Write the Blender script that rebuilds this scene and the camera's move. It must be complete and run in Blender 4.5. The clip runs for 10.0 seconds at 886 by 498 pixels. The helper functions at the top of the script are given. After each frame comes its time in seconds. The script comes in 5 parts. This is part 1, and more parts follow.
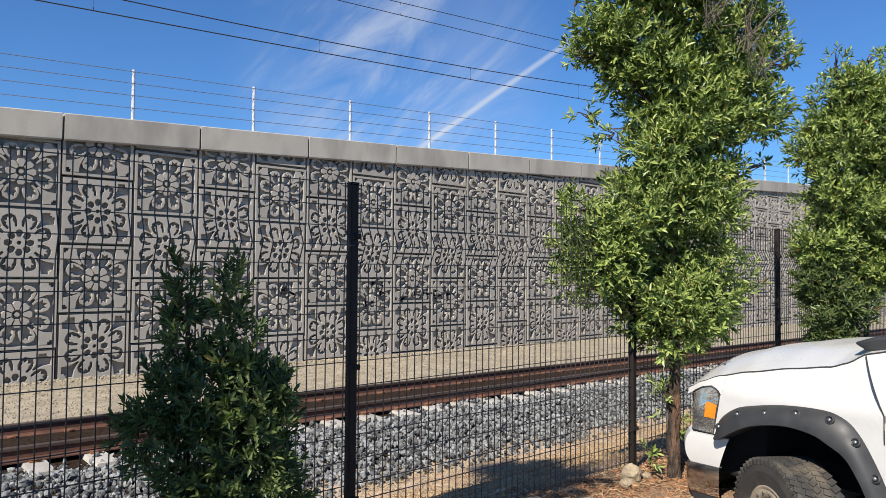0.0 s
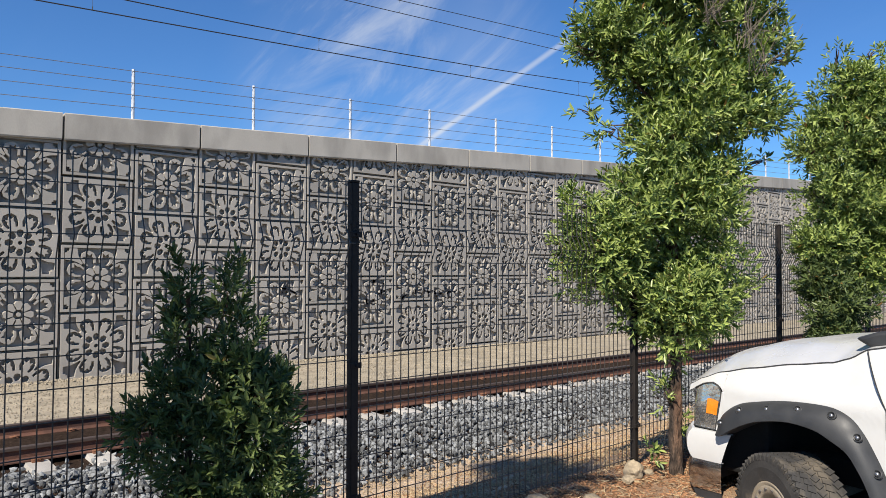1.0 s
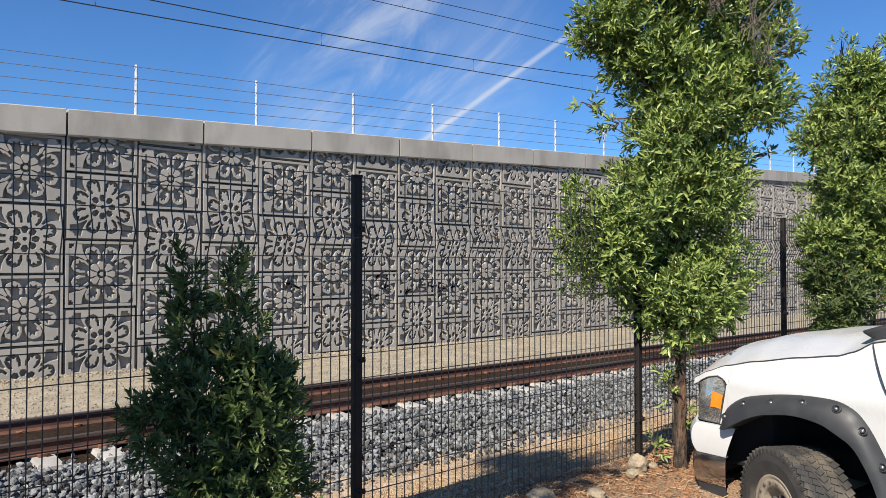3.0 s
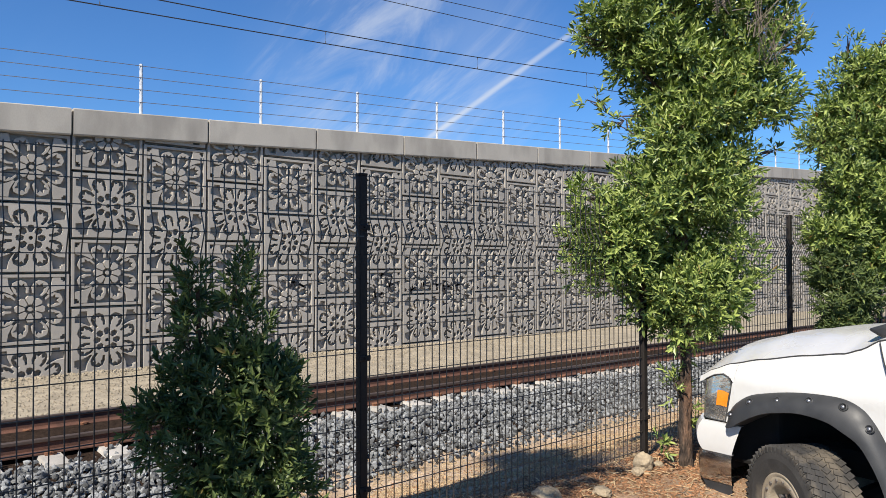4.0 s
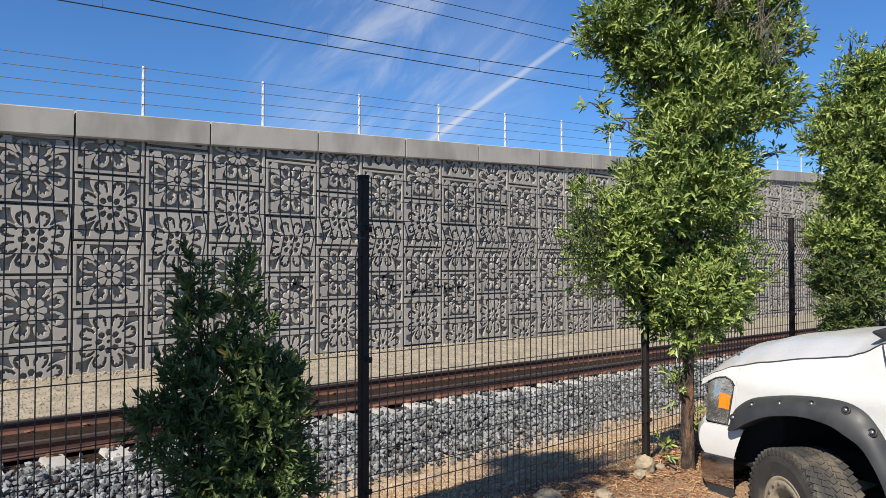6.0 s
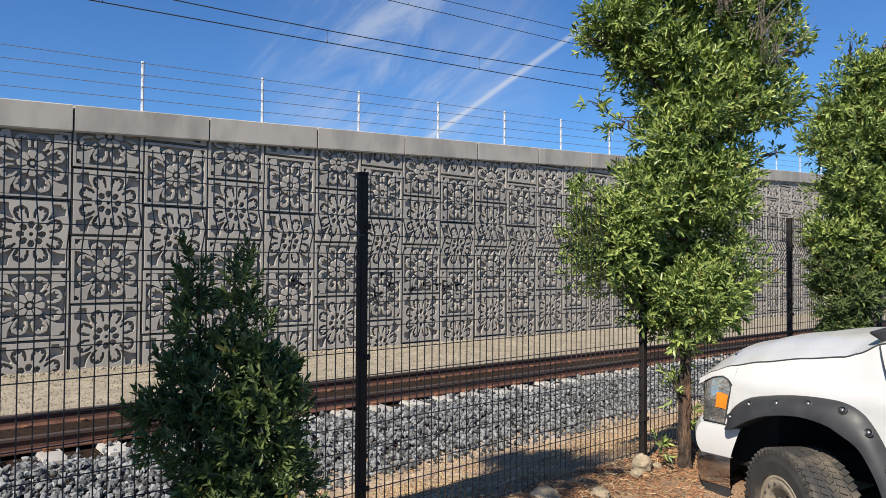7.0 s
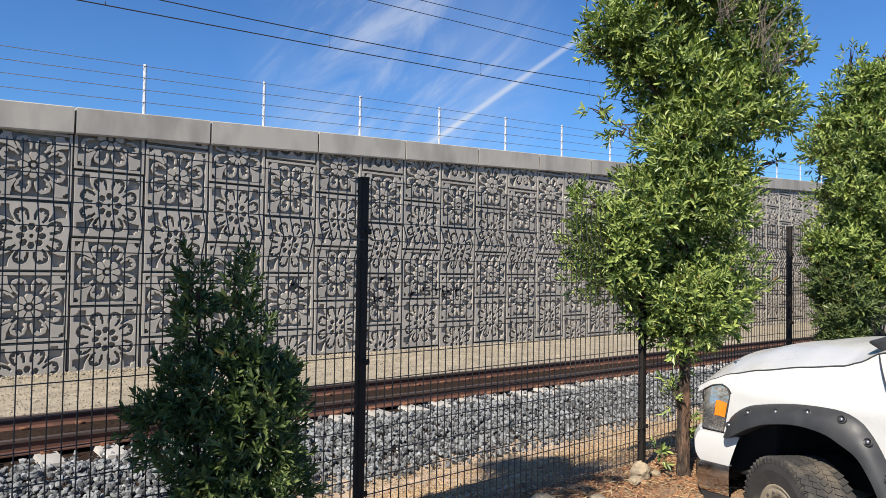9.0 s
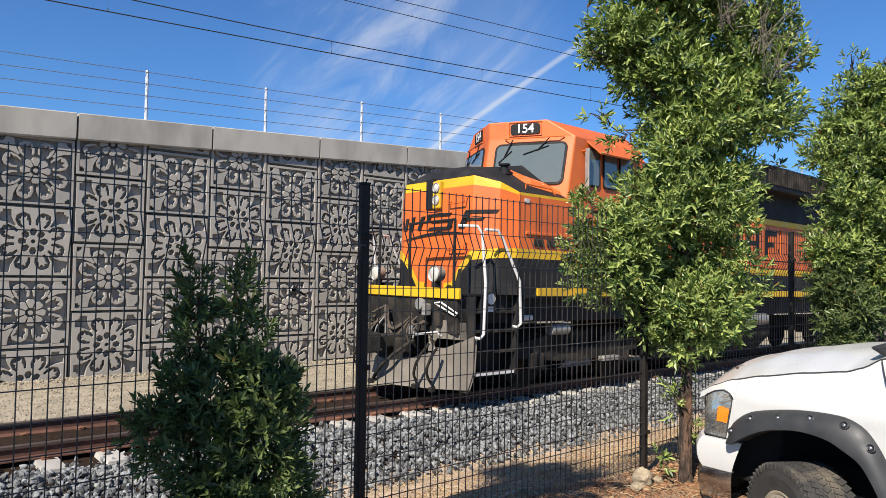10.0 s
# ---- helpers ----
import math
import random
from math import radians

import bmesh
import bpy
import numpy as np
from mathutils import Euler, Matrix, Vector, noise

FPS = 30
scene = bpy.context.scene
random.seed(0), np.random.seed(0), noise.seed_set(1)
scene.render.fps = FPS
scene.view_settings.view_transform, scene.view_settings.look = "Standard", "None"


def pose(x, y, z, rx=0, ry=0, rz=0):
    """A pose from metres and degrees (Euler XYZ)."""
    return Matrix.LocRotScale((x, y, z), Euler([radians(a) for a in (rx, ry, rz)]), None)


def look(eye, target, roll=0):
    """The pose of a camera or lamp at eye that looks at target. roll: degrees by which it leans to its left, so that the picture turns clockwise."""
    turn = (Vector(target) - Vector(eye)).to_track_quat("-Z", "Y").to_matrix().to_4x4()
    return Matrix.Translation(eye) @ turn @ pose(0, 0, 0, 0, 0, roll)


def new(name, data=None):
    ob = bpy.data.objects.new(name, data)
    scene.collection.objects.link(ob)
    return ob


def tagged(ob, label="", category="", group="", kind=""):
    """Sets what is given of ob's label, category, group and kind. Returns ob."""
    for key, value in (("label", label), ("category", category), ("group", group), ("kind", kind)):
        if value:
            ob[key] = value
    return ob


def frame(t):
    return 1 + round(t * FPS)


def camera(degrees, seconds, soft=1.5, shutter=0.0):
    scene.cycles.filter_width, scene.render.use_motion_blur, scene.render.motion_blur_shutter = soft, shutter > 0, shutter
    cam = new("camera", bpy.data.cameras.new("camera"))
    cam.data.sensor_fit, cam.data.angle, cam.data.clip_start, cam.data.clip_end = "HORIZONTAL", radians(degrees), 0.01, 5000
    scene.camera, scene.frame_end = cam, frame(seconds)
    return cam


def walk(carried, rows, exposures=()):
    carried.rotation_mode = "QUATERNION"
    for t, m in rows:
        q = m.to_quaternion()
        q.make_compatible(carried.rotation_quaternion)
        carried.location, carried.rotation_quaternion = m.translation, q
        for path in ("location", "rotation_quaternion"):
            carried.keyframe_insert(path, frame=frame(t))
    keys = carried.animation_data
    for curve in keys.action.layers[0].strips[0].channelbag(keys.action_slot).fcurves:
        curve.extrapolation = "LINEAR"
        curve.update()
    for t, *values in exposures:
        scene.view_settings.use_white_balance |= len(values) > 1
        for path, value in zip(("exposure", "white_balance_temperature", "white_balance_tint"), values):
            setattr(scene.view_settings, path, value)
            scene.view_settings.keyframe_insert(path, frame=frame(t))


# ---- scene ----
cam = camera(65.7, 10.0, soft=0.85)
EXPOSURES = [(0, 0.6), (2.5, 0.62), (4.5, 0.66), (5.5, 0.6), (7, 0.53), (8.5, 0.58), (9.5, 0.7), (10, 0.65)]
SKY, SKY_TINT, CLOUD = 0.067, (0.52, 0.90, 1.34, 1), (7.5, 7.9, 8.4, 1)
CIRRUS_A, CIRRUS_B = (0.523, 0.829, 0.199), (0.623, 0.702, 0.344)
TRAIL_A, TRAIL_B = (0.628, 0.755, 0.187), (0.735, 0.604, 0.309)
PATH = [
    (0, (-3.512, -16.95, 2.495), (-2.201, -15.44, 2.56), 0.5),
    (0.5, (-3.511, -16.947, 2.494), (-2.2, -15.438, 2.556), 0.4),
    (1, (-3.51, -16.947, 2.493), (-2.201, -15.436, 2.552), 0.2),
    (1.5, (-3.509, -16.947, 2.494), (-2.2, -15.436, 2.549), 0.2),
    (2, (-3.511, -16.945, 2.495), (-2.203, -15.433, 2.545), 0.2),
    (2.5, (-3.508, -16.945, 2.492), (-2.202, -15.431, 2.539), 0.1),
    (4, (-3.507, -16.941, 2.492), (-2.215, -15.414, 2.53), -0.1),
    (4.5, (-3.508, -16.939, 2.492), (-2.219, -15.411, 2.533), -0.1),
    (5, (-3.51, -16.94, 2.492), (-2.222, -15.411, 2.535), -0.1),
    (5.5, (-3.506, -16.939, 2.491), (-2.219, -15.409, 2.537), -0.1),
    (7, (-3.509, -16.938, 2.49), (-2.218, -15.412, 2.528), 0.4),
    (7.5, (-3.507, -16.938, 2.49), (-2.216, -15.41, 2.527), 0.6),
    (8, (-3.511, -16.938, 2.491), (-2.22, -15.411, 2.532), 0.7),
    (8.5, (-3.507, -16.938, 2.49), (-2.216, -15.411, 2.537), 0.8),
    (9, (-3.511, -16.939, 2.492), (-2.22, -15.413, 2.545), 0.9),
    (9.5, (-3.511, -16.94, 2.493), (-2.221, -15.413, 2.554), 0.9),
    (10, (-3.508, -16.938, 2.491), (-2.221, -15.41, 2.56), 0.9),
]
walk(cam, [(t, look(e, g, r)) for t, e, g, r in PATH], exposures=EXPOSURES)

# ---- sun, sky ----
SUN_EL, SUN_AZ = radians(44), math.atan2(-0.40, -0.9165)   # direction to the sun in plan
to_sun = Vector((math.cos(SUN_EL) * math.cos(SUN_AZ), math.cos(SUN_EL) * math.sin(SUN_AZ), math.sin(SUN_EL)))
sun = new("sun", bpy.data.lights.new("sun", "SUN"))
sun.data.energy, sun.data.angle, sun.data.color = 5.0, radians(0.53), (1.0, 0.92, 0.80)
sun.matrix_world = look(to_sun * 60, (0, 0, 0))


def sky_world():
    w = bpy.data.worlds.new("sky")
    w.use_nodes = True
    nt = w.node_tree
    nt.nodes.clear()
    N, L = nt.nodes.new, nt.links.new
    out, bg = N("ShaderNodeOutputWorld"), N("ShaderNodeBackground")
    sky = N("ShaderNodeTexSky")
    sky.sky_type, sky.sun_disc = "NISHITA", False
    sky.sun_elevation, sky.sun_rotation = SUN_EL, math.pi / 2 - SUN_AZ
    sky.air_density, sky.dust_density, sky.ozone_density = 1.0, 0.25, 2.6
    tint = N("ShaderNodeMix")
    tint.data_type, tint.blend_type = "RGBA", "MULTIPLY"
    tint.inputs[0].default_value = 1.0
    tint.inputs[7].default_value = SKY_TINT
    L(sky.outputs[0], tint.inputs[6])
    co = N("ShaderNodeTexCoord")

    def maths(op, a, b=None):
        n = N("ShaderNodeMath")
        n.operation = op
        for i, v in enumerate((a, b)):
            if v is None:
                continue
            if isinstance(v, (int, float)):
                n.inputs[i].default_value = v
            else:
                L(v, n.inputs[i])
        return n.outputs[0]

    def dot(v):
        n = N("ShaderNodeVectorMath")
        n.operation = "DOT_PRODUCT"
        L(co.outputs["Generated"], n.inputs[0])
        n.inputs[1].default_value = v
        return n.outputs["Value"]

    def ramp(value, a, b):
        n = N("ShaderNodeMapRange")
        n.interpolation_type = "SMOOTHSTEP"
        n.inputs["From Min"].default_value, n.inputs["From Max"].default_value = a, b
        L(value, n.inputs["Value"])
        return n.outputs[0]

    # thin streaked cirrus, drawn along one direction
    c1, c2 = Vector(CIRRUS_A).normalized(), Vector(CIRRUS_B).normalized()
    along = (c2 - c1).normalized()
    mid = (c1 + c2).normalized()
    across = mid.cross(along).normalized()
    mp = N("ShaderNodeCombineXYZ")
    L(maths("MULTIPLY", dot(along), 2.2), mp.inputs[0])
    L(maths("MULTIPLY", dot(across), 7.5), mp.inputs[1])
    no = N("ShaderNodeTexNoise")
    no.inputs["Scale"].default_value, no.inputs["Detail"].default_value = 1.6, 9.0
    no.inputs["Roughness"].default_value, no.inputs["Distortion"].default_value = 0.62, 0.8
    L(mp.outputs[0], no.inputs["Vector"])
    streak = ramp(no.outputs["Fac"], 0.40, 0.80)
    no2 = N("ShaderNodeTexNoise")
    no2.inputs["Scale"].default_value, no2.inputs["Detail"].default_value = 3.2, 3.0
    L(co.outputs["Generated"], no2.inputs["Vector"])
    veil = ramp(no2.outputs["Fac"], 0.35, 0.7)
    near = ramp(dot(mid), math.cos(0.25), math.cos(0.05))
    cirrus = maths("MULTIPLY", maths("MULTIPLY", streak, near), 0.55)
    cirrus = maths("ADD", cirrus, maths("MULTIPLY", maths("MULTIPLY", veil, near), 0.16))
    cirrus = maths("ADD", cirrus, maths("MULTIPLY", maths("MULTIPLY", streak, veil), 0.03))
    # vapour trail: a thin arc
    d1, d2 = Vector(TRAIL_A).normalized(), Vector(TRAIL_B).normalized()
    n = d1.cross(d2).normalized()
    off = maths("ABSOLUTE", maths("ADD", dot(n), maths("MULTIPLY", maths("SUBTRACT", no2.outputs["Fac"], 0.5), 0.006)))
    line = ramp(off, 0.0060, 0.0005)
    m = (d1 + d2).normalized()
    span = ramp(dot(m), math.cos(0.19), math.cos(0.10))
    trail = maths("MULTIPLY", maths("MULTIPLY", line, span), 0.42)
    fac = maths("MINIMUM", maths("ADD", cirrus, trail), 0.9)
    mix = N("ShaderNodeMix")
    mix.data_type = "RGBA"
    L(fac, mix.inputs[0])
    L(tint.outputs[2], mix.inputs[6])
    mix.inputs[7].default_value = CLOUD
    L(mix.outputs[2], bg.inputs[0])
    bg.inputs[1].default_value = SKY
    L(bg.outputs[0], out.inputs[0])
    scene.world = w


sky_world()


# ---- materials ----
def material(name, base, rough=0.7, metal=0.0, vary=0.25, scale=8.0, fine=90.0, bump=0.3, dist=0.004, stain=None, stain_amount=0.0,
             stain_scale=1.5, coat=0.0, island=0.0, per_object=0.0, spec=0.5, transmission=0.0, stretch=(1, 1, 1), sub=0.0):
    """A surface with variation at two scales, optional stains, and fine relief."""
    m = bpy.data.materials.new(name)
    m.use_nodes = True
    nt = m.node_tree
    N, L = nt.nodes.new, nt.links.new
    b = nt.nodes["Principled BSDF"]
    b.inputs["Roughness"].default_value, b.inputs["Metallic"].default_value = rough, metal
    b.inputs["Coat Weight"].default_value = coat
    b.inputs["Coat Roughness"].default_value = 0.08
    b.inputs["Specular IOR Level"].default_value = spec
    b.inputs["Transmission Weight"].default_value = transmission
    co = N("ShaderNodeTexCoord")
    mp = N("ShaderNodeMapping")
    mp.inputs["Scale"].default_value = stretch
    L(co.outputs["Object"], mp.inputs["Vector"])

    def noise_at(s, detail=4.0):
        n = N("ShaderNodeTexNoise")
        n.inputs["Scale"].default_value, n.inputs["Detail"].default_value = s, detail
        L(mp.outputs[0], n.inputs["Vector"])
        return n.outputs["Fac"]

    def blend(kind, a, c, fac):
        n = N("ShaderNodeMix")
        n.data_type, n.blend_type = "RGBA", kind
        for i, v in ((0, fac), (6, a), (7, c)):
            if isinstance(v, (int, float)):
                n.inputs[i].default_value = v
            elif isinstance(v, tuple):
                n.inputs[i].default_value = (*v, 1)[:4]
            else:
                L(v, n.inputs[i])
        return n.outputs[2]

    def ranged(v, lo, hi, a=0.3, c=0.7):
        n = N("ShaderNodeMapRange")
        n.inputs["From Min"].default_value, n.inputs["From Max"].default_value = a, c
        n.inputs["To Min"].default_value, n.inputs["To Max"].default_value = lo, hi
        L(v, n.inputs["Value"])
        return n.outputs[0]

    coarse, grain = noise_at(scale), noise_at(fine, 3.0)
    g = N("ShaderNodeCombineColor")
    tone = ranged(coarse, 1 - vary, 1 + vary)
    for i in range(3):
        L(tone, g.inputs[i])
    colour = blend("MULTIPLY", base, g.outputs[0], 1.0)
    g2 = N("ShaderNodeCombineColor")
    tone2 = ranged(grain, 1 - vary * 0.7, 1 + vary * 0.7)
    for i in range(3):
        L(tone2, g2.inputs[i])
    colour = blend("MULTIPLY", colour, g2.outputs[0], 1.0)
    if stain:
        colour = blend("MIX", colour, stain, ranged(noise_at(stain_scale, 6.0), 0.0, stain_amount, 0.48, 0.66))
    for amount, node, key in ((island, "ShaderNodeNewGeometry", "Random Per Island"), (per_object, "ShaderNodeObjectInfo", "Random")):
        if amount:
            r = N(node)
            g3 = N("ShaderNodeCombineColor")
            tn = ranged(r.outputs[key], 1 - amount, 1 + amount, 0, 1)
            for i in range(3):
                L(tn, g3.inputs[i])
            colour = blend("MULTIPLY", colour, g3.outputs[0], 1.0)
    L(colour, b.inputs["Base Color"])
    if bump:
        bp = N("ShaderNodeBump")
        bp.inputs["Strength"].default_value, bp.inputs["Distance"].default_value = bump, dist
        L(grain, bp.inputs["Height"])
        L(bp.outputs[0], b.inputs["Normal"])
    L(ranged(coarse, max(rough - 0.1, 0.02), min(rough + 0.1, 1)), b.inputs["Roughness"])
    return m


CONCRETE = material("cast_concrete", (0.354, 0.326, 0.286), 0.9, vary=0.10, scale=1.2, fine=70, bump=0.25, stain=(0.223, 0.208, 0.185), stain_amount=0.5,
                    stain_scale=0.8, per_object=0.06)
COPING = material("smooth_concrete", (0.400, 0.371, 0.322), 0.85, vary=0.07, scale=0.9, fine=60, bump=0.12, stain=(0.200, 0.185, 0.162), stain_amount=0.55,
                  stain_scale=1.3, per_object=0.05, stretch=(1, 1, 0.35))
TIE = material("tie_concrete", (0.385, 0.362, 0.323), 0.9, vary=0.15, scale=5, fine=60, per_object=0.1)
RAIL_RUST = material("rusted_rail_steel", (0.089, 0.039, 0.025), 0.85, vary=0.35, scale=5, fine=120, bump=0.3)
RAIL_TOP = material("polished_rail_head", (0.105, 0.078, 0.066), 0.5, 0.5, vary=0.1, scale=9, fine=100, bump=0.05, stretch=(0.2, 1, 1))
CLIP = material("rusted_clip_steel", (0.185, 0.081, 0.042), 0.8, vary=0.3, island=0.2)
GRAVEL_TAN = material("tan_gravel", (0.316, 0.269, 0.196), 0.95, vary=0.24, scale=3.0, fine=90, bump=0.9, dist=0.012, stain=(0.231, 0.200, 0.146), stain_amount=0.5, stain_scale=0.6)
# Rust brown taken near black: shade of stone gaps and rail painted in.
SHADE_DARK_BED = material("shade_dark_ballast_bed", (0.034, 0.023, 0.017), 1.0, vary=0.45, scale=22, fine=60, bump=0.7, dist=0.03, spec=0.03)
BALLAST = material("crushed_ballast", (0.154, 0.159, 0.159), 0.9, vary=0.35, scale=14, fine=90, bump=0.4, island=0.75)
DIRT = material("dry_dirt", (0.239, 0.150, 0.089), 0.95, vary=0.3, scale=3.0, fine=55, bump=0.9, dist=0.02, stain=(0.277, 0.223, 0.158), stain_amount=0.8, stain_scale=0.9)
PALE_DIRT = material("pale_dry_soil", (0.44, 0.335, 0.235), 0.95, vary=0.28, scale=3.0, fine=70, bump=1.0, dist=0.02, stain=(0.254, 0.169, 0.104), stain_amount=0.7, stain_scale=1.3)
MULCH = material("wood_mulch_chip", (0.254, 0.129, 0.062), 0.9, vary=0.3, scale=20, fine=80, island=0.5)
STRAW = material("dry_straw", (0.40, 0.295, 0.170), 0.9, vary=0.2, scale=20, island=0.35)
ASPHALT = material("asphalt", (0.055, 0.055, 0.056), 0.9, vary=0.25, scale=2.5, fine=160, bump=0.7, dist=0.006)
KERB = material("kerb_concrete", (0.323, 0.316, 0.300), 0.9, vary=0.15, scale=3)
ROCK = material("tan_rock", (0.323, 0.258, 0.173), 0.9, vary=0.25, scale=9, fine=50, bump=0.8, dist=0.01)
FENCE_BLACK = material("black_powder_coat", (0.020, 0.0165, 0.0145), 0.6, vary=0.25, scale=6, bump=0.05, spec=0.2)
WIRE_BLACK = material("worn_black_wire", (0.042, 0.036, 0.032), 0.40, vary=0.3, scale=6, bump=0.0, spec=0.55)
GALV = material("galvanised_steel", (0.58, 0.59, 0.60), 0.45, 0.25, vary=0.12, scale=12, bump=0.05)
WIRE = material("weathered_wire", (0.20, 0.20, 0.205), 0.5, 0.6, vary=0.1, bump=0)
CABLE = material("dark_cable", (0.03, 0.03, 0.033), 0.6, 0.2, vary=0.1, bump=0)
BARK = material("brown_bark", (0.058, 0.040, 0.029), 0.95, vary=0.7, scale=20, fine=60, bump=1.0, dist=0.03, stretch=(1, 1, 0.3), stain=(0.231, 0.115, 0.062), stain_amount=0.7, stain_scale=5)
TWIG = material("grey_twig", (0.169, 0.139, 0.108), 0.9, vary=0.2, bump=0.2)
GRAFFITI = material("black_spray_paint", (0.02, 0.02, 0.024), 0.7, vary=0.2, scale=30, bump=0)


def leaf_material(name, low, high):
    """Leaves: a colour for each leaf, light coming through, waxy gloss."""
    m = bpy.data.materials.new(name)
    m.use_nodes = True
    nt = m.node_tree
    N, L = nt.nodes.new, nt.links.new
    b, out = nt.nodes["Principled BSDF"], nt.nodes["Material Output"]
    geo = N("ShaderNodeNewGeometry")
    cr = N("ShaderNodeValToRGB")
    cr.color_ramp.elements[0].color, cr.color_ramp.elements[1].color = (*low, 1), (*high, 1)
    e = cr.color_ramp.elements.new(0.985)
    e.color = (*high, 1)
    cr.color_ramp.elements[-1].color = (0.20, 0.10, 0.03, 1)
    L(geo.outputs["Random Per Island"], cr.inputs[0])
    L(cr.outputs[0], b.inputs["Base Color"])
    b.inputs["Roughness"].default_value = 0.40
    b.inputs["Specular IOR Level"].default_value = 0.38
    tr = N("ShaderNodeBsdfTranslucent")
    mixc = N("ShaderNodeMix")
    mixc.data_type, mixc.blend_type = "RGBA", "MULTIPLY"
    mixc.inputs[0].default_value = 1.0
    mixc.inputs[7].default_value = (1.3, 1.7, 0.5, 1)
    L(cr.outputs[0], mixc.inputs[6])
    L(mixc.outputs[2], tr.inputs[0])
    mx = N("ShaderNodeMixShader")
    mx.inputs[0].default_value = 0.14
    L(b.outputs[0], mx.inputs[1])
    L(tr.outputs[0], mx.inputs[2])
    L(mx.outputs[0], out.inputs[0])
    return m


LEAF = leaf_material("green_leaf", (0.036, 0.075, 0.021), (0.37, 0.435, 0.125))
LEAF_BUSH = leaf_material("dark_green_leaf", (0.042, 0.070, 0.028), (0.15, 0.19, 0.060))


# ---- builders ----
def mesh_from(name, verts, faces, mats, smooth=False, index=None):
    me = bpy.data.meshes.new(name)
    me.from_pydata([tuple(v) for v in verts], [], faces)
    for m in (mats if isinstance(mats, (list, tuple)) else (mats,)):
        me.materials.append(m)
    if index is not None:
        me.polygons.foreach_set("material_index", index)
    if smooth:
        me.polygons.foreach_set("use_smooth", [True] * len(me.polygons))
    me.update()
    return me


def part(name, bm, mat, parent=None, label="", smooth=False, m=None):
    """Links a bmesh (or a mesh) as one mesh object under a thing or a part."""
    if isinstance(bm, bmesh.types.BMesh):
        me = bpy.data.meshes.new(name)
        bmesh.ops.recalc_face_normals(bm, faces=bm.faces)
        bm.to_mesh(me)
        bm.free()
        for q in (mat if isinstance(mat, (list, tuple)) else (mat,)):
            me.materials.append(q)
        if smooth:
            me.polygons.foreach_set("use_smooth", [True] * len(me.polygons))
            me.set_sharp_from_angle(angle=radians(38))
    else:
        me = bm
    ob = new(name, me)
    if parent:
        ob.parent = parent
    if m is not None:
        ob.matrix_basis = m
    if label:
        ob["label"] = label
    return ob


def thing(name, label, category, group="", kind="", m=None):
    ob = new(name)
    ob.empty_display_size = 0.1
    if m is not None:
        ob.matrix_basis = m
    return tagged(ob, label, category, group, kind)


def box(bm, x0, x1, y0, y1, z0, z1, bevel=0.0, m=None, seg=2):
    r = bmesh.ops.create_cube(bm, size=1.0)
    vs = r["verts"]
    t = Matrix.Translation(((x0 + x1) / 2, (y0 + y1) / 2, (z0 + z1) / 2)) @ Matrix.Diagonal((abs(x1 - x0), abs(y1 - y0), abs(z1 - z0), 1))
    bmesh.ops.transform(bm, matrix=(m @ t if m is not None else t), verts=vs)
    if bevel:
        es = list({e for v in vs for e in v.link_edges})
        bmesh.ops.bevel(bm, geom=es, offset=bevel, segments=seg, affect="EDGES", profile=0.5)
    return bm


def boxed(*a, **k):
    return box(bmesh.new(), *a, **k)


def tube(bm, pts, r, n=8, r1=None):
    """A round bar along points."""
    pts = [Vector(p) for p in pts]
    rings = []
    for i, p in enumerate(pts):
        d = (pts[min(i + 1, len(pts) - 1)] - pts[max(i - 1, 0)]).normalized()
        a = d.orthogonal().normalized() if i == 0 else (a - d * a.dot(d)).normalized()
        b = d.cross(a)
        rr = r if r1 is None else r + (r1 - r) * i / (len(pts) - 1)
        rings.append([bm.verts.new(p + (a * math.cos(q) + b * math.sin(q)) * rr) for q in (2 * math.pi * k / n for k in range(n))])
    for A, B in zip(rings, rings[1:]):
        for k in range(n):
            bm.faces.new((A[k], A[(k + 1) % n], B[(k + 1) % n], B[k]))
    bm.faces.new(rings[0][::-1])
    bm.faces.new(rings[-1])
    return bm


def prism(bm, poly, lo, hi, axis="y", bevel=0.0):
    """A polygon of two coordinates, drawn out along the third axis."""
    def put(a, b, c):
        return {"x": (c, a, b), "y": (a, c, b), "z": (a, b, c)}[axis]
    A = [bm.verts.new(put(a, b, lo)) for a, b in poly]
    B = [bm.verts.new(put(a, b, hi)) for a, b in poly]
    fs = [bm.faces.new(A[::-1]), bm.faces.new(B)]
    for i in range(len(poly)):
        j = (i + 1) % len(poly)
        fs.append(bm.faces.new((A[i], A[j], B[j], B[i])))
    if bevel:
        es = list({e for f in fs for e in f.edges})
        bmesh.ops.bevel(bm, geom=es, offset=bevel, segments=2, affect="EDGES", profile=0.5)
    return bm


def prismed(*a, **k):
    return prism(bmesh.new(), *a, **k)


def lathe(bm, prof, n=40, axis="y"):
    """A profile of (radius, height) turned round an axis."""
    rings = []
    for r, h in prof:
        ring = []
        for k in range(n):
            q = 2 * math.pi * k / n
            c, s = r * math.cos(q), r * math.sin(q)
            ring.append(bm.verts.new({"y": (c, h, s), "x": (h, c, s), "z": (c, s, h)}[axis]))
        rings.append(ring)
    for A, B in zip(rings, rings[1:]):
        for k in range(n):
            bm.faces.new((A[k], A[(k + 1) % n], B[(k + 1) % n], B[k]))
    return bm


